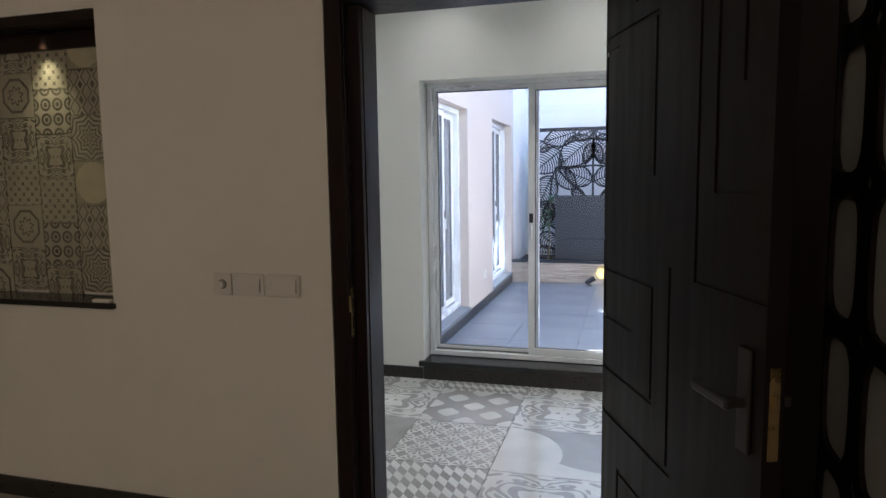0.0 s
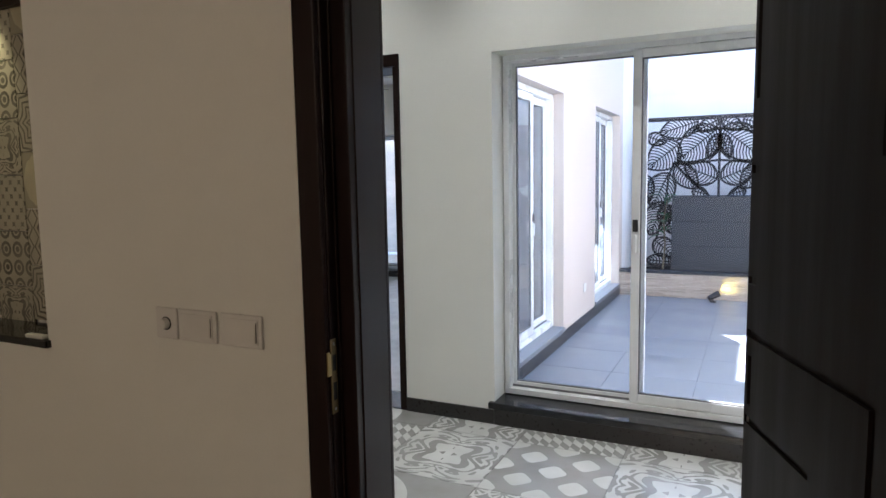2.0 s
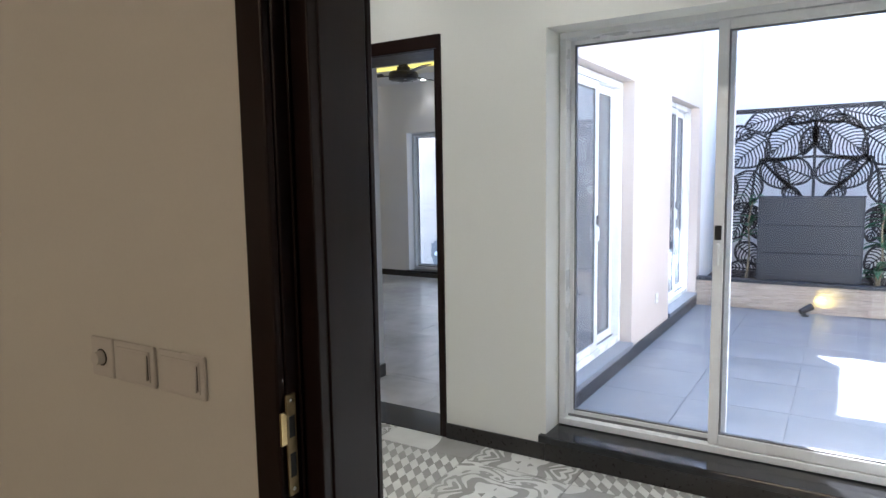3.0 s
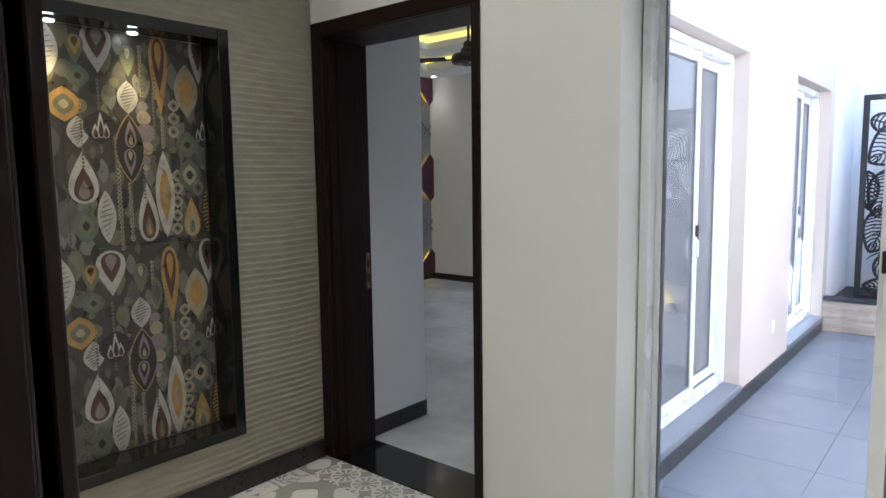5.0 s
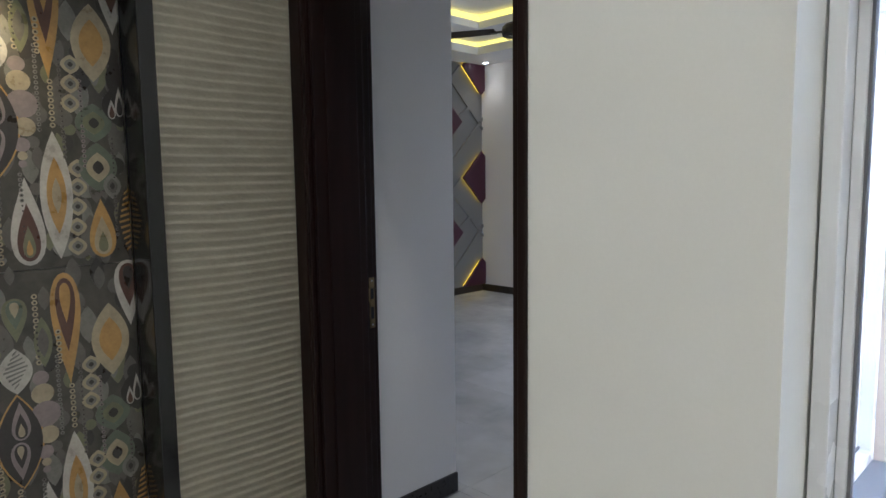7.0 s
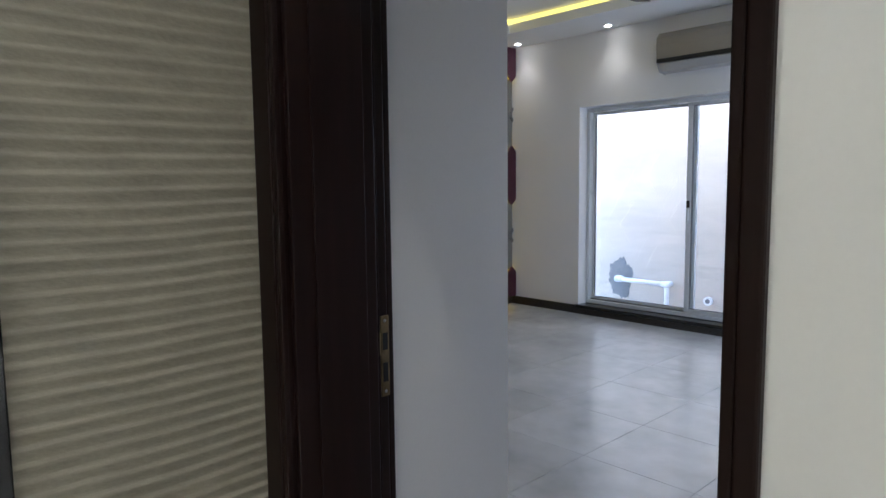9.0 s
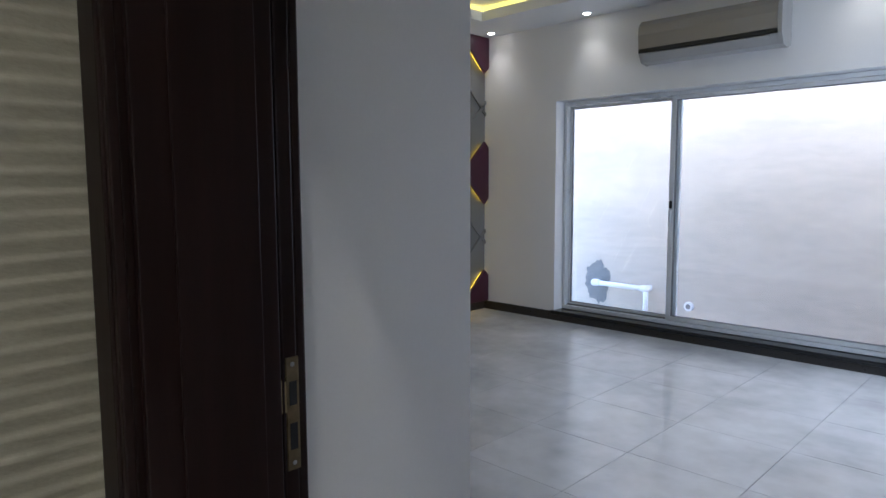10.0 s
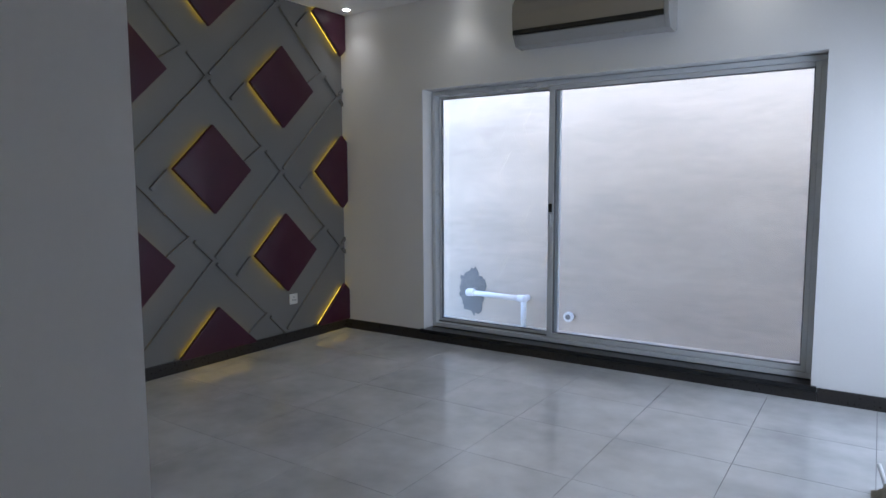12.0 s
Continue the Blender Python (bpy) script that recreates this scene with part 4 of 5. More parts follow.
def motif(dy, dz):
    """One repeat of the printed design, 0.78 wide and 0.875 high."""
    rnd = random.Random(7)
    for k in range(190):
        yy, zz = 3.1 + rnd.random() * 0.79, 1.13 + rnd.random() * 0.88
        r = 0.012 + 0.022 * rnd.random()
        shape(rnd.choice(("smoke", "grey", "smoke", "dark", "sage")), round_pts(r) if k % 3 == 0 else spindle_pts(r * 1.8, r * 4), yy + dy, zz + dz, 1)
    for k in range(13):
        yy, z0 = 3.13 + 0.058 * k + rnd.uniform(-0.012, 0.012), 1.16 + 0.4 * rnd.random()
        beads(yy + dy, z0 + dz, z0 + 0.2 + 0.25 * rnd.random() + dz, 0.0055, rnd.choice(("grey", "smoke", "lilac")), 2.6)
    for yy, a, b in ((3.248, 1.472, 1.609), (3.246, 1.166, 1.278), (3.178, 1.472, 1.698), (3.491, 1.144, 1.474), (3.603, 1.762, 1.957), (3.682, 1.556, 1.677), (3.533, 1.178, 1.406), (3.488, 1.264, 1.662), (3.656, 1.756, 1.850)):
        beads(yy + dy, a + dz, b + dz, 0.0075, "cream")
    for yy, zz in ((3.737, 1.729), (3.734, 1.675), (3.73, 1.62), (3.738, 1.435), (3.735, 1.381), (3.731, 1.325), (3.727, 1.266), (3.724, 1.21)):
        spindle(yy + dy, zz + dz, 0.05, 0.054, "cream", "grey", "dark")
    teardrop(3.680 + dy, 1.847 + dz, 0.097, 0.330, False, "gold", "brown", "gold")
    teardrop(3.857 + dy, 1.930 + dz, 0.099, 0.205, False, "white", "brown", "dark")
    spindle(3.796 + dy, 1.796 + dz, 0.108, 0.222, "cream", "gold")
    teardrop(3.553 + dy, 1.891 + dz, 0.076, 0.124, False, "sage", "teal", "cream")
    striped(3.545 + dy, 1.748 + dz, 0.083, 0.130)
    spindle(3.543 + dy, 1.545 + dz, 0.119, 0.277, "gold")
    shape("dark", spindle_pts(0.110, 0.263), 3.543 + dy, 1.545 + dz, 4)
    teardrop(3.547 + dy, 1.605 + dz, 0.057, 0.111, True, "lilac", "dark", "cream", lift=6)
    teardrop(3.541 + dy, 1.490 + dz, 0.059, 0.109, False, "lilac", "dark", "cream", lift=6)
    teardrop(3.602 + dy, 1.288 + dz, 0.106, 0.247, True, "white", "brown", "sage", "gold")
    spindle(3.679 + dy, 1.358 + dz, 0.084, 0.362, "white", "gold", "cream")
    spindle(3.789 + dy, 1.567 + dz, 0.101, 0.113, "teal", "sage", "dark")
    spindle(3.793 + dy, 1.438 + dz, 0.107, 0.146, "teal", "cream", "dark")
    spindle(3.863 + dy, 1.621 + dz, 0.099, 0.128, "dark")
    teardrop(3.863 + dy, 1.632 + dz, 0.030, 0.087, True, "white", "dark", lift=5)
    teardrop(3.841 + dy, 1.610 + dz, 0.027, 0.057, True, "white", "brown", lift=5)
    teardrop(3.884 + dy, 1.613 + dz, 0.028, 0.058, True, "white", "brown", lift=5)
    teardrop(3.794 + dy, 1.259 + dz, 0.091, 0.174, True, "gold", "cream", "sage")
    spindle(3.867 + dy, 1.274 + dz, 0.059, 0.217, "dark")
    spindle(3.617 + dy, 1.819 + dz, 0.047, 0.145, "sage", "smoke")
    spindle(3.829 + dy, 1.383 + dz, 0.050, 0.077, "grey", "smoke", "dark")
    striped(3.254 + dy, 1.901 + dz, 0.091, 0.207)
    teardrop(3.437 + dy, 1.924 + dz, 0.143, 0.184, False, "white", "brown", "lilac")
    teardrop(3.358 + dy, 1.913 + dz, 0.080, 0.111, False, "sage", "gold", "brown")
    spindle(3.361 + dy, 1.814 + dz, 0.086, 0.091, "teal", "sage", "dark")
    spindle(3.305 + dy, 1.705 + dz, 0.124, 0.131, "gold", "sage", "cream")
    teardrop(3.215 + dy, 1.691 + dz, 0.107, 0.248, False, "sage", "brown", "gold")
    striped(3.349 + dy, 1.604 + dz, 0.081, 0.120)
    spindle(3.433 + dy, 1.626 + dz, 0.132, 0.136, "dark")
    teardrop(3.434 + dy, 1.633 + dz, 0.033, 0.101, True, "white", "dark", lift=5)
    teardrop(3.413 + dy, 1.610 + dz, 0.033, 0.057, True, "white", "brown", lift=5)
    teardrop(3.453 + dy, 1.612 + dz, 0.033, 0.058, True, "white", "brown", lift=5)
    teardrop(3.357 + dy, 1.430 + dz, 0.138, 0.200, True, "white", "brown", "lilac")
    teardrop(3.215 + dy, 1.404 + dz, 0.119, 0.233, True, "sage", "brown", "cream")
    spindle(3.355 + dy, 1.244 + dz, 0.096, 0.142, "teal", "sage", "dark")
    striped(3.435 + dy, 1.276 + dz, 0.073, 0.210)
    shape("lilac", round_pts(0.021), 3.604 + dy, 1.717 + dz, 3)
    shape("cream", round_pts(0.029), 3.606 + dy, 1.671 + dz, 3)
    shape("lilac", round_pts(0.038), 3.611 + dy, 1.610 + dz, 3)
    shape("cream", round_pts(0.026), 3.614 + dy, 1.548 + dz, 3)
    shape("lilac", round_pts(0.020), 3.603 + dy, 1.499 + dz, 3)
    shape("cream", round_pts(0.012), 3.603 + dy, 1.469 + dz, 3)
    shape("lilac", round_pts(0.010), 3.602 + dy, 1.447 + dz, 3)
    shape("cream", round_pts(0.017), 3.200 + dy, 1.923 + dz, 3)
    shape("lilac", round_pts(0.024), 3.201 + dy, 1.858 + dz, 3)
    shape("cream", round_pts(0.018), 3.186 + dy, 1.778 + dz, 3)
    shape("cream", round_pts(0.022), 3.171 + dy, 1.445 + dz, 3)
    shape("lilac", round_pts(0.030), 3.161 + dy, 1.391 + dz, 3)
    shape("lilac", round_pts(0.034), 3.169 + dy, 1.337 + dz, 3)
    shape("cream", round_pts(0.030), 3.160 + dy, 1.270 + dz, 3)
    shape("lilac", round_pts(0.019), 3.168 + dy, 1.221 + dz, 3)
    for k in range(-5, 6):
        hw = 0.024 * (1 - abs(k) / 7)
        shape("gold", [(-hw, -0.004), (hw, 0.008), (hw, 0.015), (-hw, 0.003)], 3.867 + dy, 1.274 + 0.017 * k + dz, 4)


for dy in (0.0, -0.78):
    for dz in (0.0, -0.875):
        motif(dy, dz)
for key, (m_, bm_) in INK.items():
    part("printed_inlay", bm_, m_, art)

# ---- bedroom: feature wall ----
PY, PZ, CY, CZ = 0.672, 0.656, 7.84, 1.412


def clip_poly(pts, lims):
    out = list(pts)
    for ax, lim, sgn in lims:
        res = []
        for i, p in enumerate(out):
            q = out[i - 1]
            ip, iq = (p[ax] - lim) * sgn >= 0, (q[ax] - lim) * sgn >= 0
            if ip != iq:
                k = (lim - q[ax]) / (p[ax] - q[ax])
                res.append((q[0] + k * (p[0] - q[0]), q[1] + k * (p[1] - q[1])))
            if ip:
                res.append(p)
        out = res
        if len(out) < 3:
            return []
    return out


def prism(bm, pts, x0, x1):
    a = [bm.verts.new((x0, *p)) for p in pts]
    b = [bm.verts.new((x1, *p)) for p in pts]
    bm.faces.new(a)
    bm.faces.new(b)
    for i in range(len(pts)):
        bm.faces.new((a[i - 1], a[i], b[i], b[i - 1]))


LIM = ((0, YS + 0.01, 1), (0, YF - 0.002, -1), (1, 0.089, 1), (1, 2.762, -1))
for i in range(-4, 3):
    for j in range(-2, 3):
        if (i + j) % 2:
            continue
        cy, cz = CY + PY * i, CZ + PZ * j
        pts = clip_poly([(cy - 0.333, cz), (cy, cz - 0.32), (cy + 0.333, cz), (cy, cz + 0.32)], LIM)
        if not pts:
            continue
        t = thing("wall_pad", (XBL, cy, cz), "burgundy upholstered diamond wall pad with amber backlight", "wall panel", "diamond wall pads")
        bm = bmesh.new()
        prism(bm, pts, XBL + 0.03, XBL + 0.062)
        bevel(bm, 0.009, 3)
        part("cushion", bm, PAD, t, smooth=True)
        inner = clip_poly([(cy - 0.295, cz), (cy, cz - 0.283), (cy + 0.295, cz), (cy, cz + 0.283)], LIM)
        bm = bmesh.new()
        prism(bm, inner, XBL + 0.0005, XBL + 0.029)
        part("backlight", bm, LEDPAD, t, "amber LED strip")


def strip(bm, a, b, w=0.011, x1=0.02):
    a, b = Vector(a), Vector(b)
    d = (b - a).normalized() * 1.0
    n = Vector((-d.y, d.x)) * w
    pts = clip_poly([tuple(a - n), tuple(b - n), tuple(b + n), tuple(a + n)], LIM)
    if pts:
        prism(bm, pts, XBL - 0.002, XBL + x1)


def lerp(a, b, k):
    return (a[0] + (b[0] - a[0]) * k, a[1] + (b[1] - a[1]) * k)


fw = bpy.data.objects["wall_feature"]
for i in range(-4, 4):
    for j in range(-3, 4):
        if (i + j) % 2 == 0:
            cy, cz = CY + PY * i, CZ + PZ * j
            bm = bmesh.new()
            strip(bm, (cy - 0.34, cz - 0.01), (cy - 0.47, cz - 0.137))
            strip(bm, lerp((cy, cz + PZ), (cy + PY, cz), 0.72), lerp((cy + 0.16, cz + 0.165), (cy + 0.333, cz), 0.72))
        else:
            a = (CY + PY * i, CZ + PZ * j)
            dn, up = (a[0] + PY, a[1] - PZ), (a[0] + PY, a[1] + PZ)
            bm = bmesh.new()
            strip(bm, lerp(a, dn, 0.04), lerp(a, dn, 0.7))
            strip(bm, lerp(a, dn, 0.77), lerp(a, dn, 1.0))
            strip(bm, lerp(a, up, 0.03), lerp(a, up, 1.0))
        if bm.verts:
            part("moulding", bm, FEATURE, fw)
        else:
            bm.free()


def socket(m, label):
    t = thing("power_socket", m.translation, label, "socket", "wall sockets")
    block("plate", (-0.043, 0.043, -0.009, -0.0005, -0.043, 0.043), SWITCH, t, bev=0.004, m=m)
    # no holes are cut: black blocks paint in their shade
    for x, z in ((-0.012, -0.008), (0.012, -0.008), (0, 0.014)):
        block("pin_hole", (x - 0.004, x + 0.004, -0.0096, -0.0088, z - 0.005, z + 0.005), BLACK, t, m=m)
    block("rocker", (0.024, 0.034, -0.012, -0.0092, 0.004, 0.024), SWITCH, t, bev=0.001, m=m)


socket(Matrix(((0, -1, 0, XBL), (1, 0, 0, 8.611), (0, 0, 1, 0.358), (0, 0, 0, 1))), "white plastic power socket on the grey feature wall")
socket(Matrix(((0, -1, 0, XC), (1, 0, 0, 7.3), (0, 0, 1, 0.33), (0, 0, 0, 1))), "white weatherproof power socket on the courtyard wall")

# air conditioner above the window
ac = thing("air_conditioner", (-4.1, YF, 2.250), "champagne split air conditioner with black stripe, high on wall", "air conditioner")
AX0, AX1 = -4.645, -3.57


def profile(bm, pts, x0, x1):
    a = [bm.verts.new((x0, *p)) for p in pts]
    b = [bm.verts.new((x1, *p)) for p in pts]
    bm.faces.new(a)
    bm.faces.new(b)
    for i in range(len(pts)):
        bm.faces.new((a[i - 1], a[i], b[i], b[i - 1]))


bm = bmesh.new()
profile(bm, [(YF - 0.001, 2.285), (YF - 0.06, 2.262), (YF - 0.15, 2.275), (YF - 0.2, 2.350), (YF - 0.205, 2.550), (YF - 0.17, 2.585), (YF - 0.001, 2.590)], AX0 + 0.01, AX1 - 0.01)
bevel(bm, 0.006)
part("body", bm, ACWHITE, ac)
bm = bmesh.new()
profile(bm, [(YF - 0.2, 2.375), (YF - 0.208, 2.375), (YF - 0.222, 2.480), (YF - 0.21, 2.550), (YF - 0.17, 2.595), (YF - 0.15, 2.595), (YF - 0.19, 2.550)], AX0, AX1 - 0.03)
bevel(bm, 0.003)
part("front_panel", bm, ACBODY, ac, "champagne metallic front panel")
block("stripe", (AX0 + 0.002, AX1 - 0.03, YF - 0.211, YF - 0.19, 2.342, 2.374), BLACK, ac, "glossy black stripe", 0.003)
bm = bmesh.new()
profile(bm, [(YF - 0.203, 2.336), (YF - 0.208, 2.332), (YF - 0.165, 2.272), (YF - 0.158, 2.274)], AX0 + 0.05, AX1 - 0.08)
part("louvre", bm, ACWHITE, ac)
for xa, xb in ((AX0 - 0.003, AX0 + 0.009), (AX1 - 0.029, AX1)):
    bm = bmesh.new()
    profile(bm, [(YF - 0.001, 2.280), (YF - 0.06, 2.258), (YF - 0.155, 2.270), (YF - 0.206, 2.350), (YF - 0.212, 2.550), (YF - 0.17, 2.592), (YF - 0.001, 2.595)], xa, xb)
    bevel(bm, 0.003)
    part("end_cap", bm, ACWHITE, ac)

# ceiling fan
FX, FY = -3.96, 6.9
fan = thing("ceiling_fan", (FX, FY, 3.04), "dark bronze three-blade ceiling fan at rest", "fan")


def lathe(bm, prof, x, y, seg=24):
    rings = [[bm.verts.new((x + r * math.cos(2 * math.pi * k / seg), y + r * math.sin(2 * math.pi * k / seg), z)) for k in range(seg)] for r, z in prof]
    for a, b in zip(rings, rings[1:]):
        for k in range(seg):
            bm.faces.new((a[k], a[(k + 1) % seg], b[(k + 1) % seg], b[k]))
    bm.faces.new(rings[0])
    bm.faces.new(rings[-1])


for nm, prof in (("canopy", ((0.03, 3.04), (0.06, 3.035), (0.05, 2.98), (0.02, 2.96))), ("down_rod", ((0.012, 2.965), (0.012, 2.55))), ("motor_cover", ((0.03, 2.58), (0.045, 2.56), (0.048, 2.52), (0.065, 2.515), (0.07, 2.475), (0.13, 2.47), (0.145, 2.455))), ("motor", ((0.145, 2.4545), (0.15, 2.43), (0.145, 2.395), (0.1, 2.385), (0.03, 2.375)))):
    bm = bmesh.new()
    lathe(bm, prof, FX, FY)
    part(nm, bm, FANM, fan)
for k in range(6):
    a = math.radians(60 * k + 15)
    block("vent_slot", (0.05, 0.12, -0.012, 0.012, -0.003, 0.0), STEEL, fan, bev=0.001, m=Matrix.Translation((FX, FY, 2.384)) @ Matrix.Rotation(a, 4, "Z"))
for k in range(3):
    a = math.radians(205 + 120 * k)
    bm = bmesh.new()
    vs = box(bm, 0.2, 0.62, -0.055, 0.055, -0.003, 0.003)
    for v in vs:
        if v.co.x < 0.3:
            v.co.y *= 0.75
        v.co.z += v.co.y * 0.2
    bevel(bm, 0.002, 1)
    M = Matrix.Translation((FX, FY, 2.44)) @ Matrix.Rotation(a, 4, "Z")
    bl = part("blade", bm, FANM, fan, m=M)
    block("bracket", (0.13, 0.24, -0.02, 0.02, -0.012, -0.004), FANM, bl, bev=0.002, m=M)

# tool bundle on the bedroom floor under the side window
bundle = thing("tool_bag", (-2.2, 7.86, 0.0), "dark grey cloth bag with beige rag, tied with black cord", "bag")
bm = bmesh.new()
lathe(bm, ((0.02, 0.0), (0.105, 0.01), (0.12, 0.06), (0.085, 0.13), (0.05, 0.15), (0.065, 0.18)), -2.22, 7.94)
for v in bm.verts:
    v.co += Vector((0.02, 0.03, 0.01)) * noise.noise(v.co * 14) * (1 if v.co.z > 0.005 else 0)
part("sack", bm, mat("dark_grey_canvas", (0.07, 0.07, 0.075), 0.9, scale=20, vary=0.3, bump=0.3), bundle, smooth=True)
bm = bmesh.new()
lathe(bm, ((0.054, 0.141), (0.06, 0.146), (0.06, 0.154), (0.054, 0.159)), -2.22, 7.94)
part("cord", bm, BLACK, bundle, "black cord", smooth=True)
bm = bmesh.new()
grid = [[bm.verts.new((-2.40 + 0.12 * i / 8, 7.78 + 0.26 * j / 8, 0.012 + 0.07 * math.sin(math.pi * i / 8) * math.sin(math.pi * (j + 0.5) / 9) * (1 + 0.6 * noise.noise((i * 0.7, j * 0.7, 2))))) for j in range(9)] for i in range(9)]
for i in range(8):
    for j in range(8):
        bm.faces.new((grid[i][j], grid[i + 1][j], grid[i + 1][j + 1], grid[i][j + 1]))
bmesh.ops.solidify(bm, geom=bm.faces[:], thickness=0.01)
part("rag", bm, mat("beige_cloth", (0.4, 0.35, 0.27), 0.95, scale=25, vary=0.25, bump=0.3), bundle, "crumpled beige cloth", smooth=True)
bm = bmesh.new()
cyl(bm, (-2.33, 7.9, 0.03), (-2.375, 8.12, 0.1), 0.009)
part("stick", bm, PVC, bundle, "white plastic stick", smooth=True)

# ---- passage outside the bedroom window ----
WY = 10.8
pp = thing("drain_pipe", (-5.7, WY, 0.15), "white plastic drain pipe with elbow on the plastered wall", "pipe")
bm = bmesh.new()
cyl(bm, (-6.02, WY - 0.09, 0.155), (-5.40, WY - 0.09, 0.145), 0.028)
part("horizontal_pipe", bm, PVC, pp, smooth=True)
for x, z in ((-6.02, 0.155), (-5.375, 0.145)):
    bm = bmesh.new()
    bmesh.ops.create_uvsphere(bm, u_segments=14, v_segments=10, radius=0.042, matrix=Matrix.Translation((x, WY - 0.09, z)))
    cyl(bm, (x - 0.06 if x > -6 else x, WY - 0.09, z), (x + (0.0 if x > -6 else 0.06), WY - 0.09, z), 0.037)
    cyl(bm, (x, WY - 0.09, z), (x, WY, z), 0.034)
    part("elbow", bm, PVC, pp)
bm = bmesh.new()
cyl(bm, (-5.375, WY - 0.09, 0.14), (-5.375, WY - 0.09, -0.15), 0.028)
part("down_pipe", bm, PVC, pp, smooth=True)
bm = bmesh.new()
cyl(bm, (-4.92, WY, 0.0), (-4.92, WY - 0.035, 0.0), 0.05)
stub = tagged(part("pipe_stub", bm, PVC), "short white plastic pipe end stuck in the wall", "pipe")
# dark disc on the closed end paints in the shade of the bore
bm = bmesh.new()
cyl(bm, (-4.92, WY - 0.0352, 0.0), (-4.92, WY - 0.0358, 0.0), 0.027)
part("bore", bm, PATCH, stub, "dark disc painted as the shaded pipe bore")
bm = bmesh.new()
rim = []
for k in range(60):
    a = 2 * math.pi * k / 60
    r = 0.19 * (1 + 0.3 * noise.noise((math.cos(a) * 1.7, math.sin(a) * 1.7, 3)) + 0.22 * noise.noise((math.cos(a) * 6, math.sin(a) * 6, 8)))
    rim.append((-6.03 + r * 0.85 * math.cos(a), 0.17 + r * 1.2 * math.sin(a)))
a_ = [bm.verts.new((p[0], WY - 0.006, p[1])) for p in rim]
b_ = [bm.verts.new((p[0], WY + 0.001, p[1])) for p in rim]
bm.faces.new(a_)
for k in range(60):
    bm.faces.new((a_[k - 1], a_[k], b_[k], b_[k - 1]))
tagged(part("cement_patch", bm, PATCH), "rough dark cement patch round the drain pipe", "patch")

# ---- courtyard ----
PF = 9.1                        # front of the planter
planter = thing("planter", (0.2, PF, -0.04), "low planter faced with stacked ledge stone and slate coping", "planter")
block("core", (XC + 0.002, 1.998, PF + 0.03, 9.2, -0.04, 0.24), GROUT, planter)
block("coping", (XC + 0.001, 1.999, PF - 0.012, 9.22, 0.242, 0.275), SLATE, planter, "dark slate coping", 0.004)
block("soil", (XC + 0.002, 1.998, 9.2, 10.398, -0.04, 0.2), SOIL, planter)
rnd = random.Random(3)
shapes = []
for k in range(8):
    bm = bmesh.new()
    vs = box(bm, 0, 0.14 + 0.035 * k, -0.012, 0.03, 0, 0.0265)
    for v in vs:
        if v.co.y < 0:
            v.co.y += rnd.uniform(-0.008, 0.006)
            v.co.z += rnd.uniform(-0.001, 0.001)
    bmesh.ops.recalc_face_normals(bm, faces=bm.faces[:])
    me = bpy.data.meshes.new("ledge_stone")
    bm.to_mesh(me)
    bm.free()
    me.materials.append(STONE)
    shapes.append((0.14 + 0.035 * k, me))
for r in range(10):
    x = XC + 0.003
    while x < 1.99:
        w, me = rnd.choice([s_ for s_ in shapes if s_[0] < 1.999 - x] or [(None, None)])
        if me is None:
            break
        ob = new("ledge_stone", me)
        ob.location = (x, PF + rnd.uniform(0.006, 0.026), -0.039 + 0.028 * r)
        ob.parent = planter
        ob.matrix_parent_inverse = Matrix.Translation(-planter.location)
        x += w + 0.002

panel = thing("slate_water_panel", (-0.49, 9.25, 0.27), "upright dark grey slate panel standing on the planter", "panel")
for k in range(3):
    z0 = 0.276 + k * 0.2935
    block("slate_slab", (-0.975, -0.005, 9.226, 9.32, z0, z0 + 0.291), SLATE, panel, bev=0.002)
block("cap", (-0.985, 0.005, 9.222, 9.325, 1.158, 1.168), SLATE, panel, bev=0.002)

# laser-cut leaf screen
jali = thing("leaf_screen", (-0.483, 9.6, 0.26), "dark laser-cut metal screen with large leaf pattern", "screen")
JX0, JX1, JZ0, JZ1, JY = -1.39, 1.98, 0.2, 2.125, 9.6
for d in ((JX0, JX1, JY - 0.02, JY + 0.02, JZ1 - 0.05, JZ1), (JX0, JX1, JY - 0.02, JY + 0.02, JZ0, JZ0 + 0.05), (JX0, JX0 + 0.05, JY - 0.02, JY + 0.02, JZ0 + 0.05, JZ1 - 0.05), (JX1 - 0.05, JX1, JY - 0.02, JY + 0.02, JZ0 + 0.05, JZ1 - 0.05)):
    block("frame_bar", d, SCREENP, jali, bev=0.003)


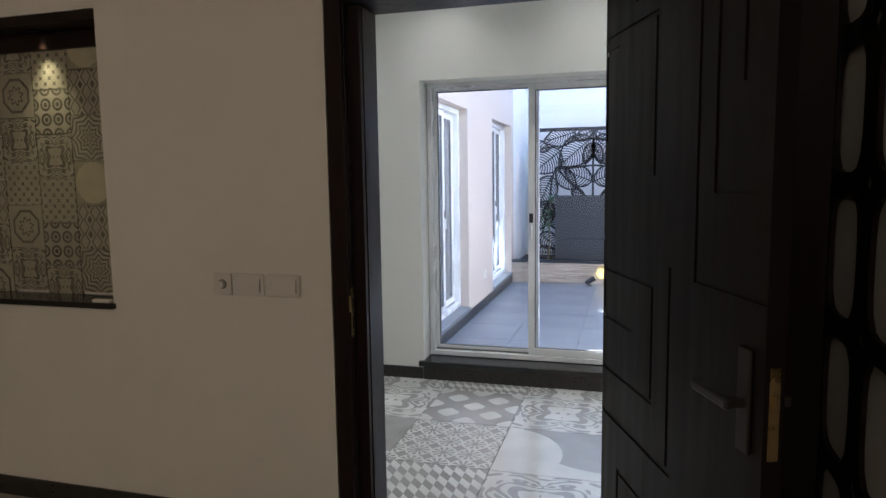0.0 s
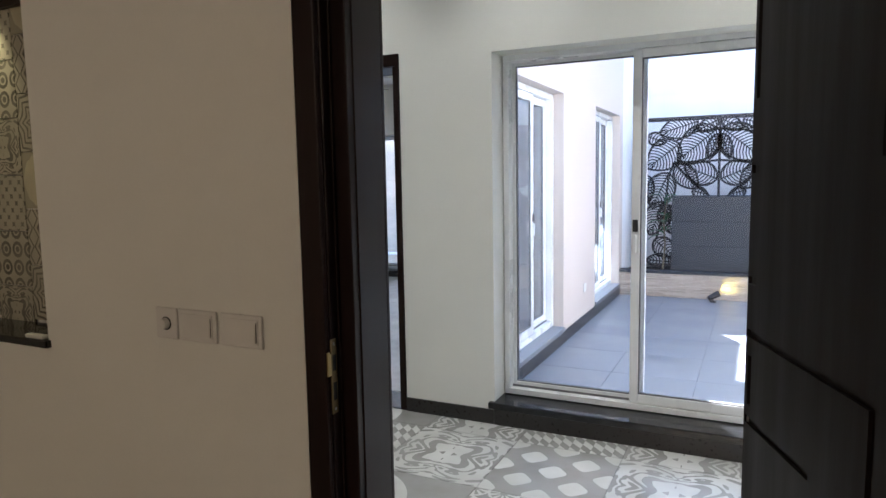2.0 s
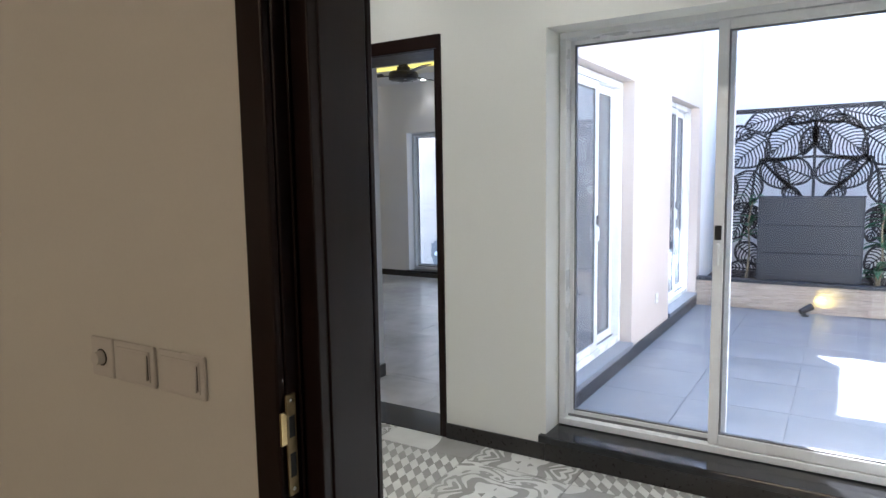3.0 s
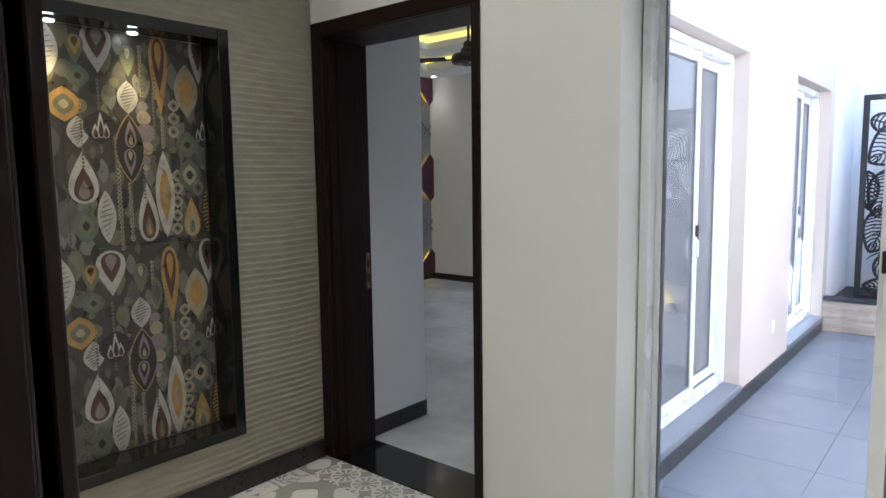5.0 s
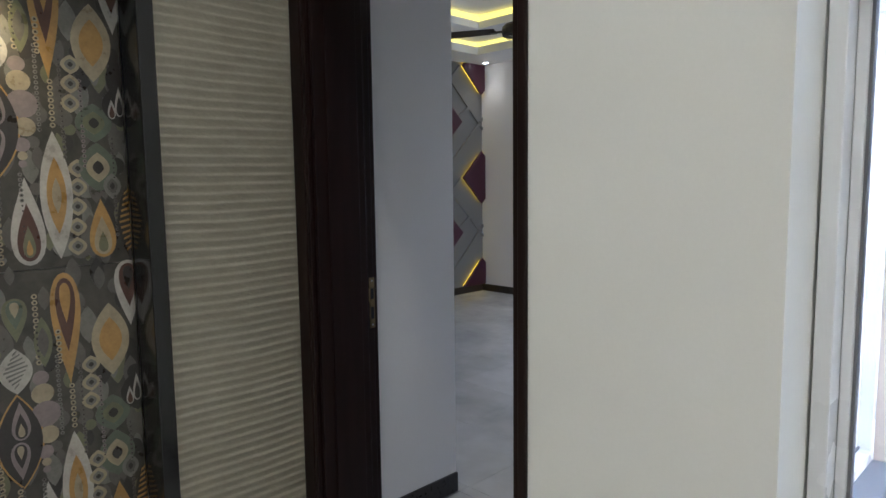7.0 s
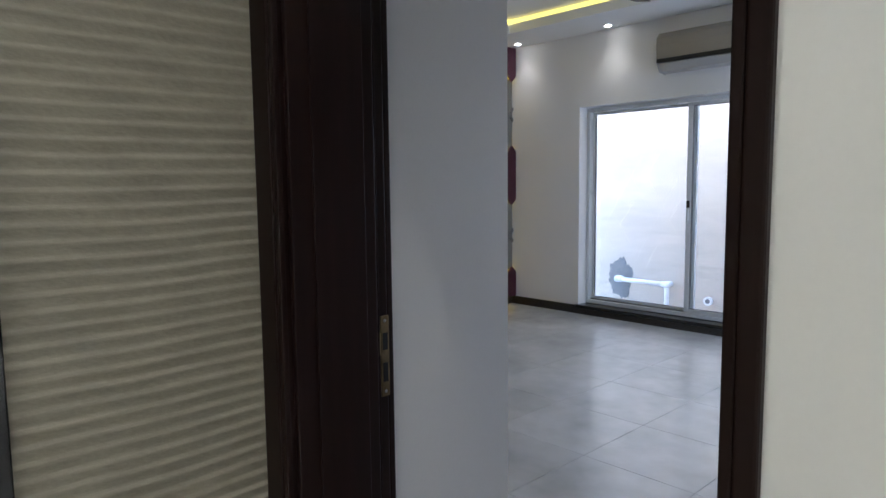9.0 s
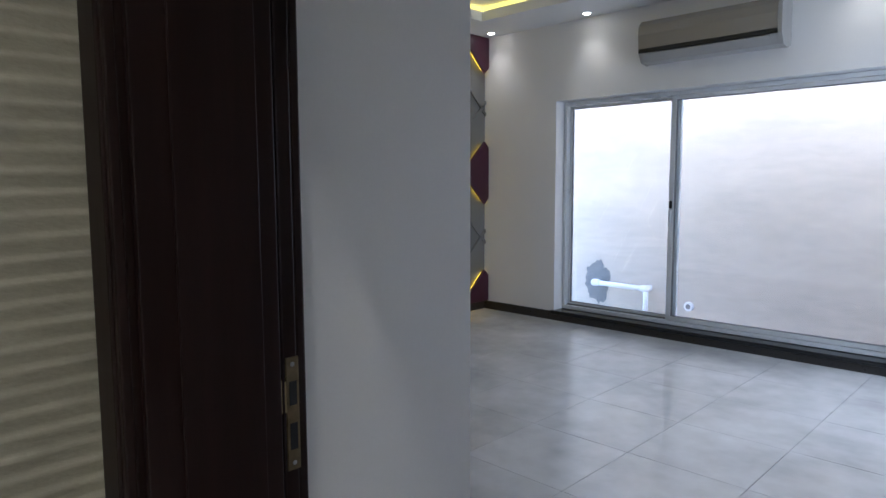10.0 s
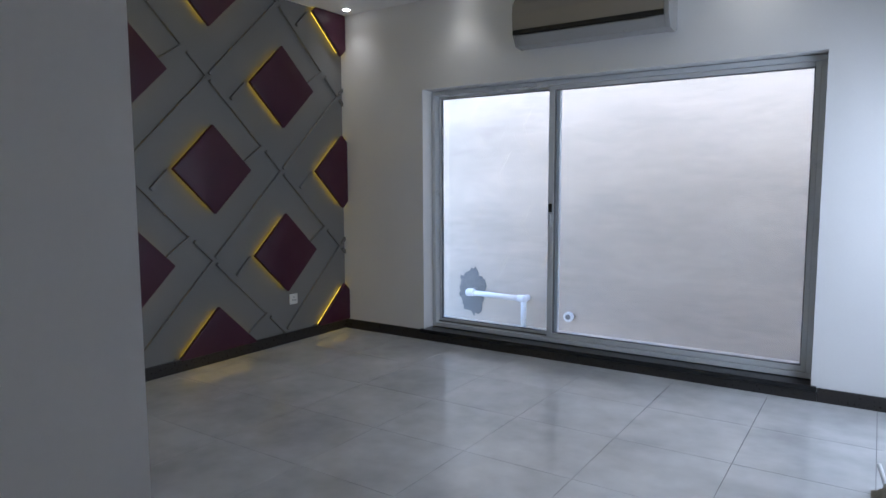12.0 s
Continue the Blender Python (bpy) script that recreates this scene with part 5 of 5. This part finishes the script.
def ribbon(bm, pts, w, taper=1.0):
    """A cut strip along pts in the plane of the screen, 5 mm thick."""
    n = len(pts)
    sides = []
    for i, p in enumerate(pts):
        a, b = Vector(pts[max(0, i - 1)]), Vector(pts[min(n - 1, i + 1)])
        d = (b - a)
        if d.length < 1e-6:
            continue
        d.normalize()
        k = w * (1 - (1 - taper) * i / (n - 1))
        o = Vector((-d.y, d.x)) * k
        q = Vector(p)
        sides.append((q - o, q + o))
    f = [[bm.verts.new((max(JX0, min(JX1, s_.x)), y, max(JZ0, min(JZ1, s_.y)))) for s_ in pair] for y in (JY - 0.004, JY + 0.004) for pair in sides]
    m_ = len(sides)
    for i in range(m_ - 1):
        A, B, C, D = f[i], f[i + 1], f[m_ + i], f[m_ + i + 1]
        for quad in ((A[0], A[1], B[1], B[0]), (C[0], C[1], D[1], D[0]), (A[0], B[0], D[0], C[0]), (A[1], B[1], D[1], C[1])):
            bm.faces.new(quad)


def cut_leaf(base, tip, fat):
    bm = bmesh.new()
    base, tip, fat = Vector(base), Vector(tip), fat * 1.15
    ax = tip - base
    ln = ax.length
    nrm = Vector((-ax.y, ax.x)).normalized()

    def width(k):
        return fat * ln * (math.sin(math.pi * k ** 0.8)) ** 0.8 if 0 < k < 1 else 0.0
    rim = [k / 14 for k in range(15)]
    for s_ in (-1, 1):
        ribbon(bm, [base + ax * k + nrm * s_ * width(k) for k in rim], 0.0125)
    ribbon(bm, [base, base + ax * 0.5, tip], 0.009, 0.5)
    nv = max(5, int(ln / 0.038))
    for s_ in (-1, 1):
        for i in range(1, nv):
            k0 = i / nv * 0.9
            k1 = min(0.97, k0 + 0.2)
            p0, p1 = base + ax * k0, base + ax * k1 + nrm * s_ * width(k1) * 0.98
            mid = (p0 + p1) / 2 - nrm * s_ * -0.012 + ax.normalized() * -0.012
            ribbon(bm, [p0, mid, p1], 0.0075, 0.85)
    bmesh.ops.recalc_face_normals(bm, faces=bm.faces[:])
    part("cut_leaf", bm, SCREENP, jali)


AXIS = -0.483


def pair(bx, bz, tx, tz, fat):
    for base in (AXIS, AXIS + 1.72):
        for s_ in (-1, 1):
            if base + s_ * bx > JX1 or base + s_ * tx > JX1 + 0.1 or base - 0.0 + s_ * tx < JX0 - 0.15:
                continue
            cut_leaf((base + s_ * bx, bz), (base + s_ * tx, tz), fat)


pair(0.02, 1.97, 0.48, 1.585, 0.3)
pair(0.015, 1.90, 0.12, 1.60, 0.2)
pair(0.02, 1.36, 0.40, 1.52, 0.3)
pair(0.02, 2.07, 0.26, 1.95, 0.26)
pair(0.25, 2.06, 0.70, 1.93, 0.26)
pair(0.46, 1.80, 0.84, 1.50, 0.34)
pair(0.50, 1.53, 0.24, 1.24, 0.28)
pair(0.58, 1.44, 0.78, 1.00, 0.3)
pair(0.84, 1.90, 0.62, 1.82, 0.3)
pair(0.62, 1.08, 0.80, 0.66, 0.3)
pair(0.62, 1.05, 0.53, 0.68, 0.28)
pair(0.30, 1.22, 0.12, 1.17, 0.3)
pair(0.74, 0.60, 0.50, 0.40, 0.34)
pair(0.52, 0.32, 0.84, 0.34, 0.26)
pair(0.85, 1.42, 0.82, 1.06, 0.2)
bm = bmesh.new()
ribbon(bm, [(AXIS, JZ0), (AXIS, 1.3), (AXIS, JZ1)], 0.015)
ribbon(bm, [(AXIS + 0.86, JZ0), (AXIS + 0.86, JZ1)], 0.011)
for base in (AXIS, AXIS + 1.72):
    for s_ in (-1, 1):
        ribbon(bm, [(base, 1.585), (base + s_ * 0.15, 1.575), (base + s_ * 0.32, 1.55), (base + s_ * 0.52, 1.57)], 0.014)
        ribbon(bm, [(base, 1.96), (base + s_ * 0.27, 1.935), (base + s_ * 0.5, 1.83)], 0.011)
        ribbon(bm, [(base + s_ * 0.52, 1.57), (base + s_ * 0.36, 1.38), (base + s_ * 0.1, 1.15)], 0.014)
        ribbon(bm, [(base + s_ * 0.52, 1.57), (base + s_ * 0.58, 1.4), (base + s_ * 0.62, 1.0), (base + s_ * 0.72, 0.6)], 0.014)
part("centre_rib", bm, SCREENP, jali)


def plant(x, y, z, h, n, seed, label):
    r_ = random.Random(seed)
    t = thing("plant", (x, y, z), label, "plant", "planter shrubs")
    bm = bmesh.new()
    pts = [Vector((x, y, z - 0.02)), Vector((x + 0.03, y, z + h * 0.35)), Vector((x + 0.01, y - 0.01, z + h * 0.7)), Vector((x + 0.05, y, z + h * 0.95))]
    for a, b, r1, r2 in zip(pts, pts[1:], (0.014, 0.012, 0.009), (0.012, 0.009, 0.005)):
        cyl(bm, a, b, r1, r2, 8)
    part("stem", bm, STEM, t)
    for k in range(n):
        bm = bmesh.new()
        zz = z + h * r_.uniform(0.45, 1.0)
        a, tilt, ln = r_.uniform(0, 6.28), r_.uniform(0.1, 0.9), r_.uniform(0.17, 0.3)
        d = Vector((math.cos(a), math.sin(a) * 0.45, tilt))
        side = d.cross(Vector((0, 0, 1))).normalized()
        rows = []
        for i in range(6):
            u = i / 5
            w = 0.044 * math.sin(math.pi * (0.08 + 0.9 * u) ** 0.8)
            c_ = Vector((x + 0.03, y, zz)) + d.normalized() * ln * u + Vector((0, 0, -0.12 * u * u * ln / 0.2))
            rows.append([bm.verts.new(c_ - side * w + Vector((0, 0, 0.008))), bm.verts.new(c_), bm.verts.new(c_ + side * w + Vector((0, 0, 0.008)))])
        for r0, r1 in zip(rows, rows[1:]):
            for i in range(2):
                bm.faces.new((r0[i], r0[i + 1], r1[i + 1], r1[i]))
        ext = bmesh.ops.solidify(bm, geom=bm.faces[:], thickness=0.0015)
        part("leaf", bm, LEAF, t, smooth=True)


plant(-1.1, 9.42, 0.2, 0.98, 16, 4, "slim shrub with drooping green leaves in the planter")
plant(0.14, 9.44, 0.2, 0.92, 34, 9, "bushy green shrub in the planter")
plant(0.5, 9.45, 0.2, 0.8, 30, 11, "bushy green shrub in the planter")
plant(0.1, 9.40, 0.2, 0.25, 14, 13, "low green plant in the planter")

# small spike lamp that lights the stone
gl = thing("garden_spotlight", (-0.47, 8.95, -0.04), "small black garden spotlight shining yellow on the stone", "lamp")
block("base", (-0.515, -0.445, 8.91, 8.98, -0.04, -0.03), BLACK, gl, bev=0.003)
bm = bmesh.new()
cyl(bm, (-0.48, 8.945, -0.03), (-0.48, 8.945, 0.02), 0.008)
part("stalk", bm, BLACK, gl)
bm = bmesh.new()
cyl(bm, (-0.52, 8.915, 0.005), (-0.425, 8.99, 0.055), 0.028, 0.036, 18)
part("head", bm, BLACK, gl)
bm = bmesh.new()
cyl(bm, (-0.4245, 8.9904, 0.0553), (-0.421, 8.993, 0.057), 0.031, 0.031, 18)
part("lens", bm, LEDPAD, gl, "glowing yellow lens")
gs = new("garden_spot_lamp", bpy.data.lights.new("garden_spot_lamp", "SPOT"))
gs.data.energy, gs.data.color, gs.data.spot_size, gs.data.spot_blend = 1.0, (1.0, 0.78, 0.15), radians(75), 0.8
gs.data.shadow_soft_size = 0.02
gs.matrix_world = look((-0.41, 9.0, 0.062), (-0.33, 9.1, 0.11))


# ---- floor tiles ----
def shared_tile(name, w, d, material):
    bm = bmesh.new()
    box(bm, -w / 2 + 0.0015, w / 2 - 0.0015, -d / 2 + 0.0015, d / 2 - 0.0015, -0.012, 0.0)
    me = bpy.data.meshes.new(name)
    bmesh.ops.recalc_face_normals(bm, faces=bm.faces[:])
    bm.to_mesh(me)
    bm.free()
    me.materials.append(material)
    return me


def lay(name, parent, mesh_of, x0, x1, y0, y1, w, d, ox, oy, z):
    i0, i1 = math.floor((x0 - ox) / w), math.ceil((x1 - ox) / w)
    j0, j1 = math.floor((y0 - oy) / d), math.ceil((y1 - oy) / d)
    for i in range(i0, i1):
        for j in range(j0, j1):
            a, b = max(x0, ox + i * w), min(x1, ox + (i + 1) * w)
            c, e = max(y0, oy + j * d), min(y1, oy + (j + 1) * d)
            if b - a < 0.03 or e - c < 0.03:
                continue
            full = abs(b - a - w) < 1e-4 and abs(e - c - d) < 1e-4
            me = mesh_of(i, j) if full else shared_tile(name, b - a, e - c, mesh_of(i, j).materials[0])
            ob = new(name, me)
            ob.location = ((a + b) / 2, (c + e) / 2, z)
            ob.parent = parent


grey = shared_tile("tile", 0.5625, 0.5625, TILE)
bed = bpy.data.objects["floor_bedroom_bed"]
lay("tile", bed, lambda i, j: grey, -2.96, XCI, YB1 + 0.011, YS, 0.5625, 0.5625, -3.507, 8.03, 0.0)
lay("tile", bed, lambda i, j: grey, XBL, XCI, YS, YF, 0.5625, 0.5625, -3.507, 8.03, 0.0)
yard = shared_tile("tile", 0.6, 0.6, YARD)
lay("tile", bpy.data.objects["floor_courtyard_bed"], lambda i, j: yard, XC, 2.0, YB1, 9.1, 0.6, 0.6, -1.0, 5.2, -0.04)
LT, DK = (0.62, 0.62, 0.6), (0.26, 0.255, 0.24)
PX, PYT = 0.557, 0.575
KINDS = ("cubes", "scroll", "squares", "petals", "arcs", "scroll2")
kinds = [shared_tile("tile", PX, PYT, tile_pattern("lobby_tile_" + k, k, LT, DK, PX, 0.17)) for k in KINDS]
order = {(0, 0): 3, (0, -1): 0, (1, 0): 4, (0, 1): 2, (1, 1): 5, (1, -1): 5, (-1, 0): 4, (-1, 1): 1, (-2, 1): 0, (-2, 0): 5, (-3, 1): 2, (-1, -1): 2}
lay("tile", bpy.data.objects["floor_lobby_bed"], lambda i, j: kinds[order.get((i, j), (i * 7 + j * 3 + 5 * (i * j % 2)) % 6)], XL, 1.3, YA1, YB0, PX, PYT, -1.185, 3.05, 0.0)
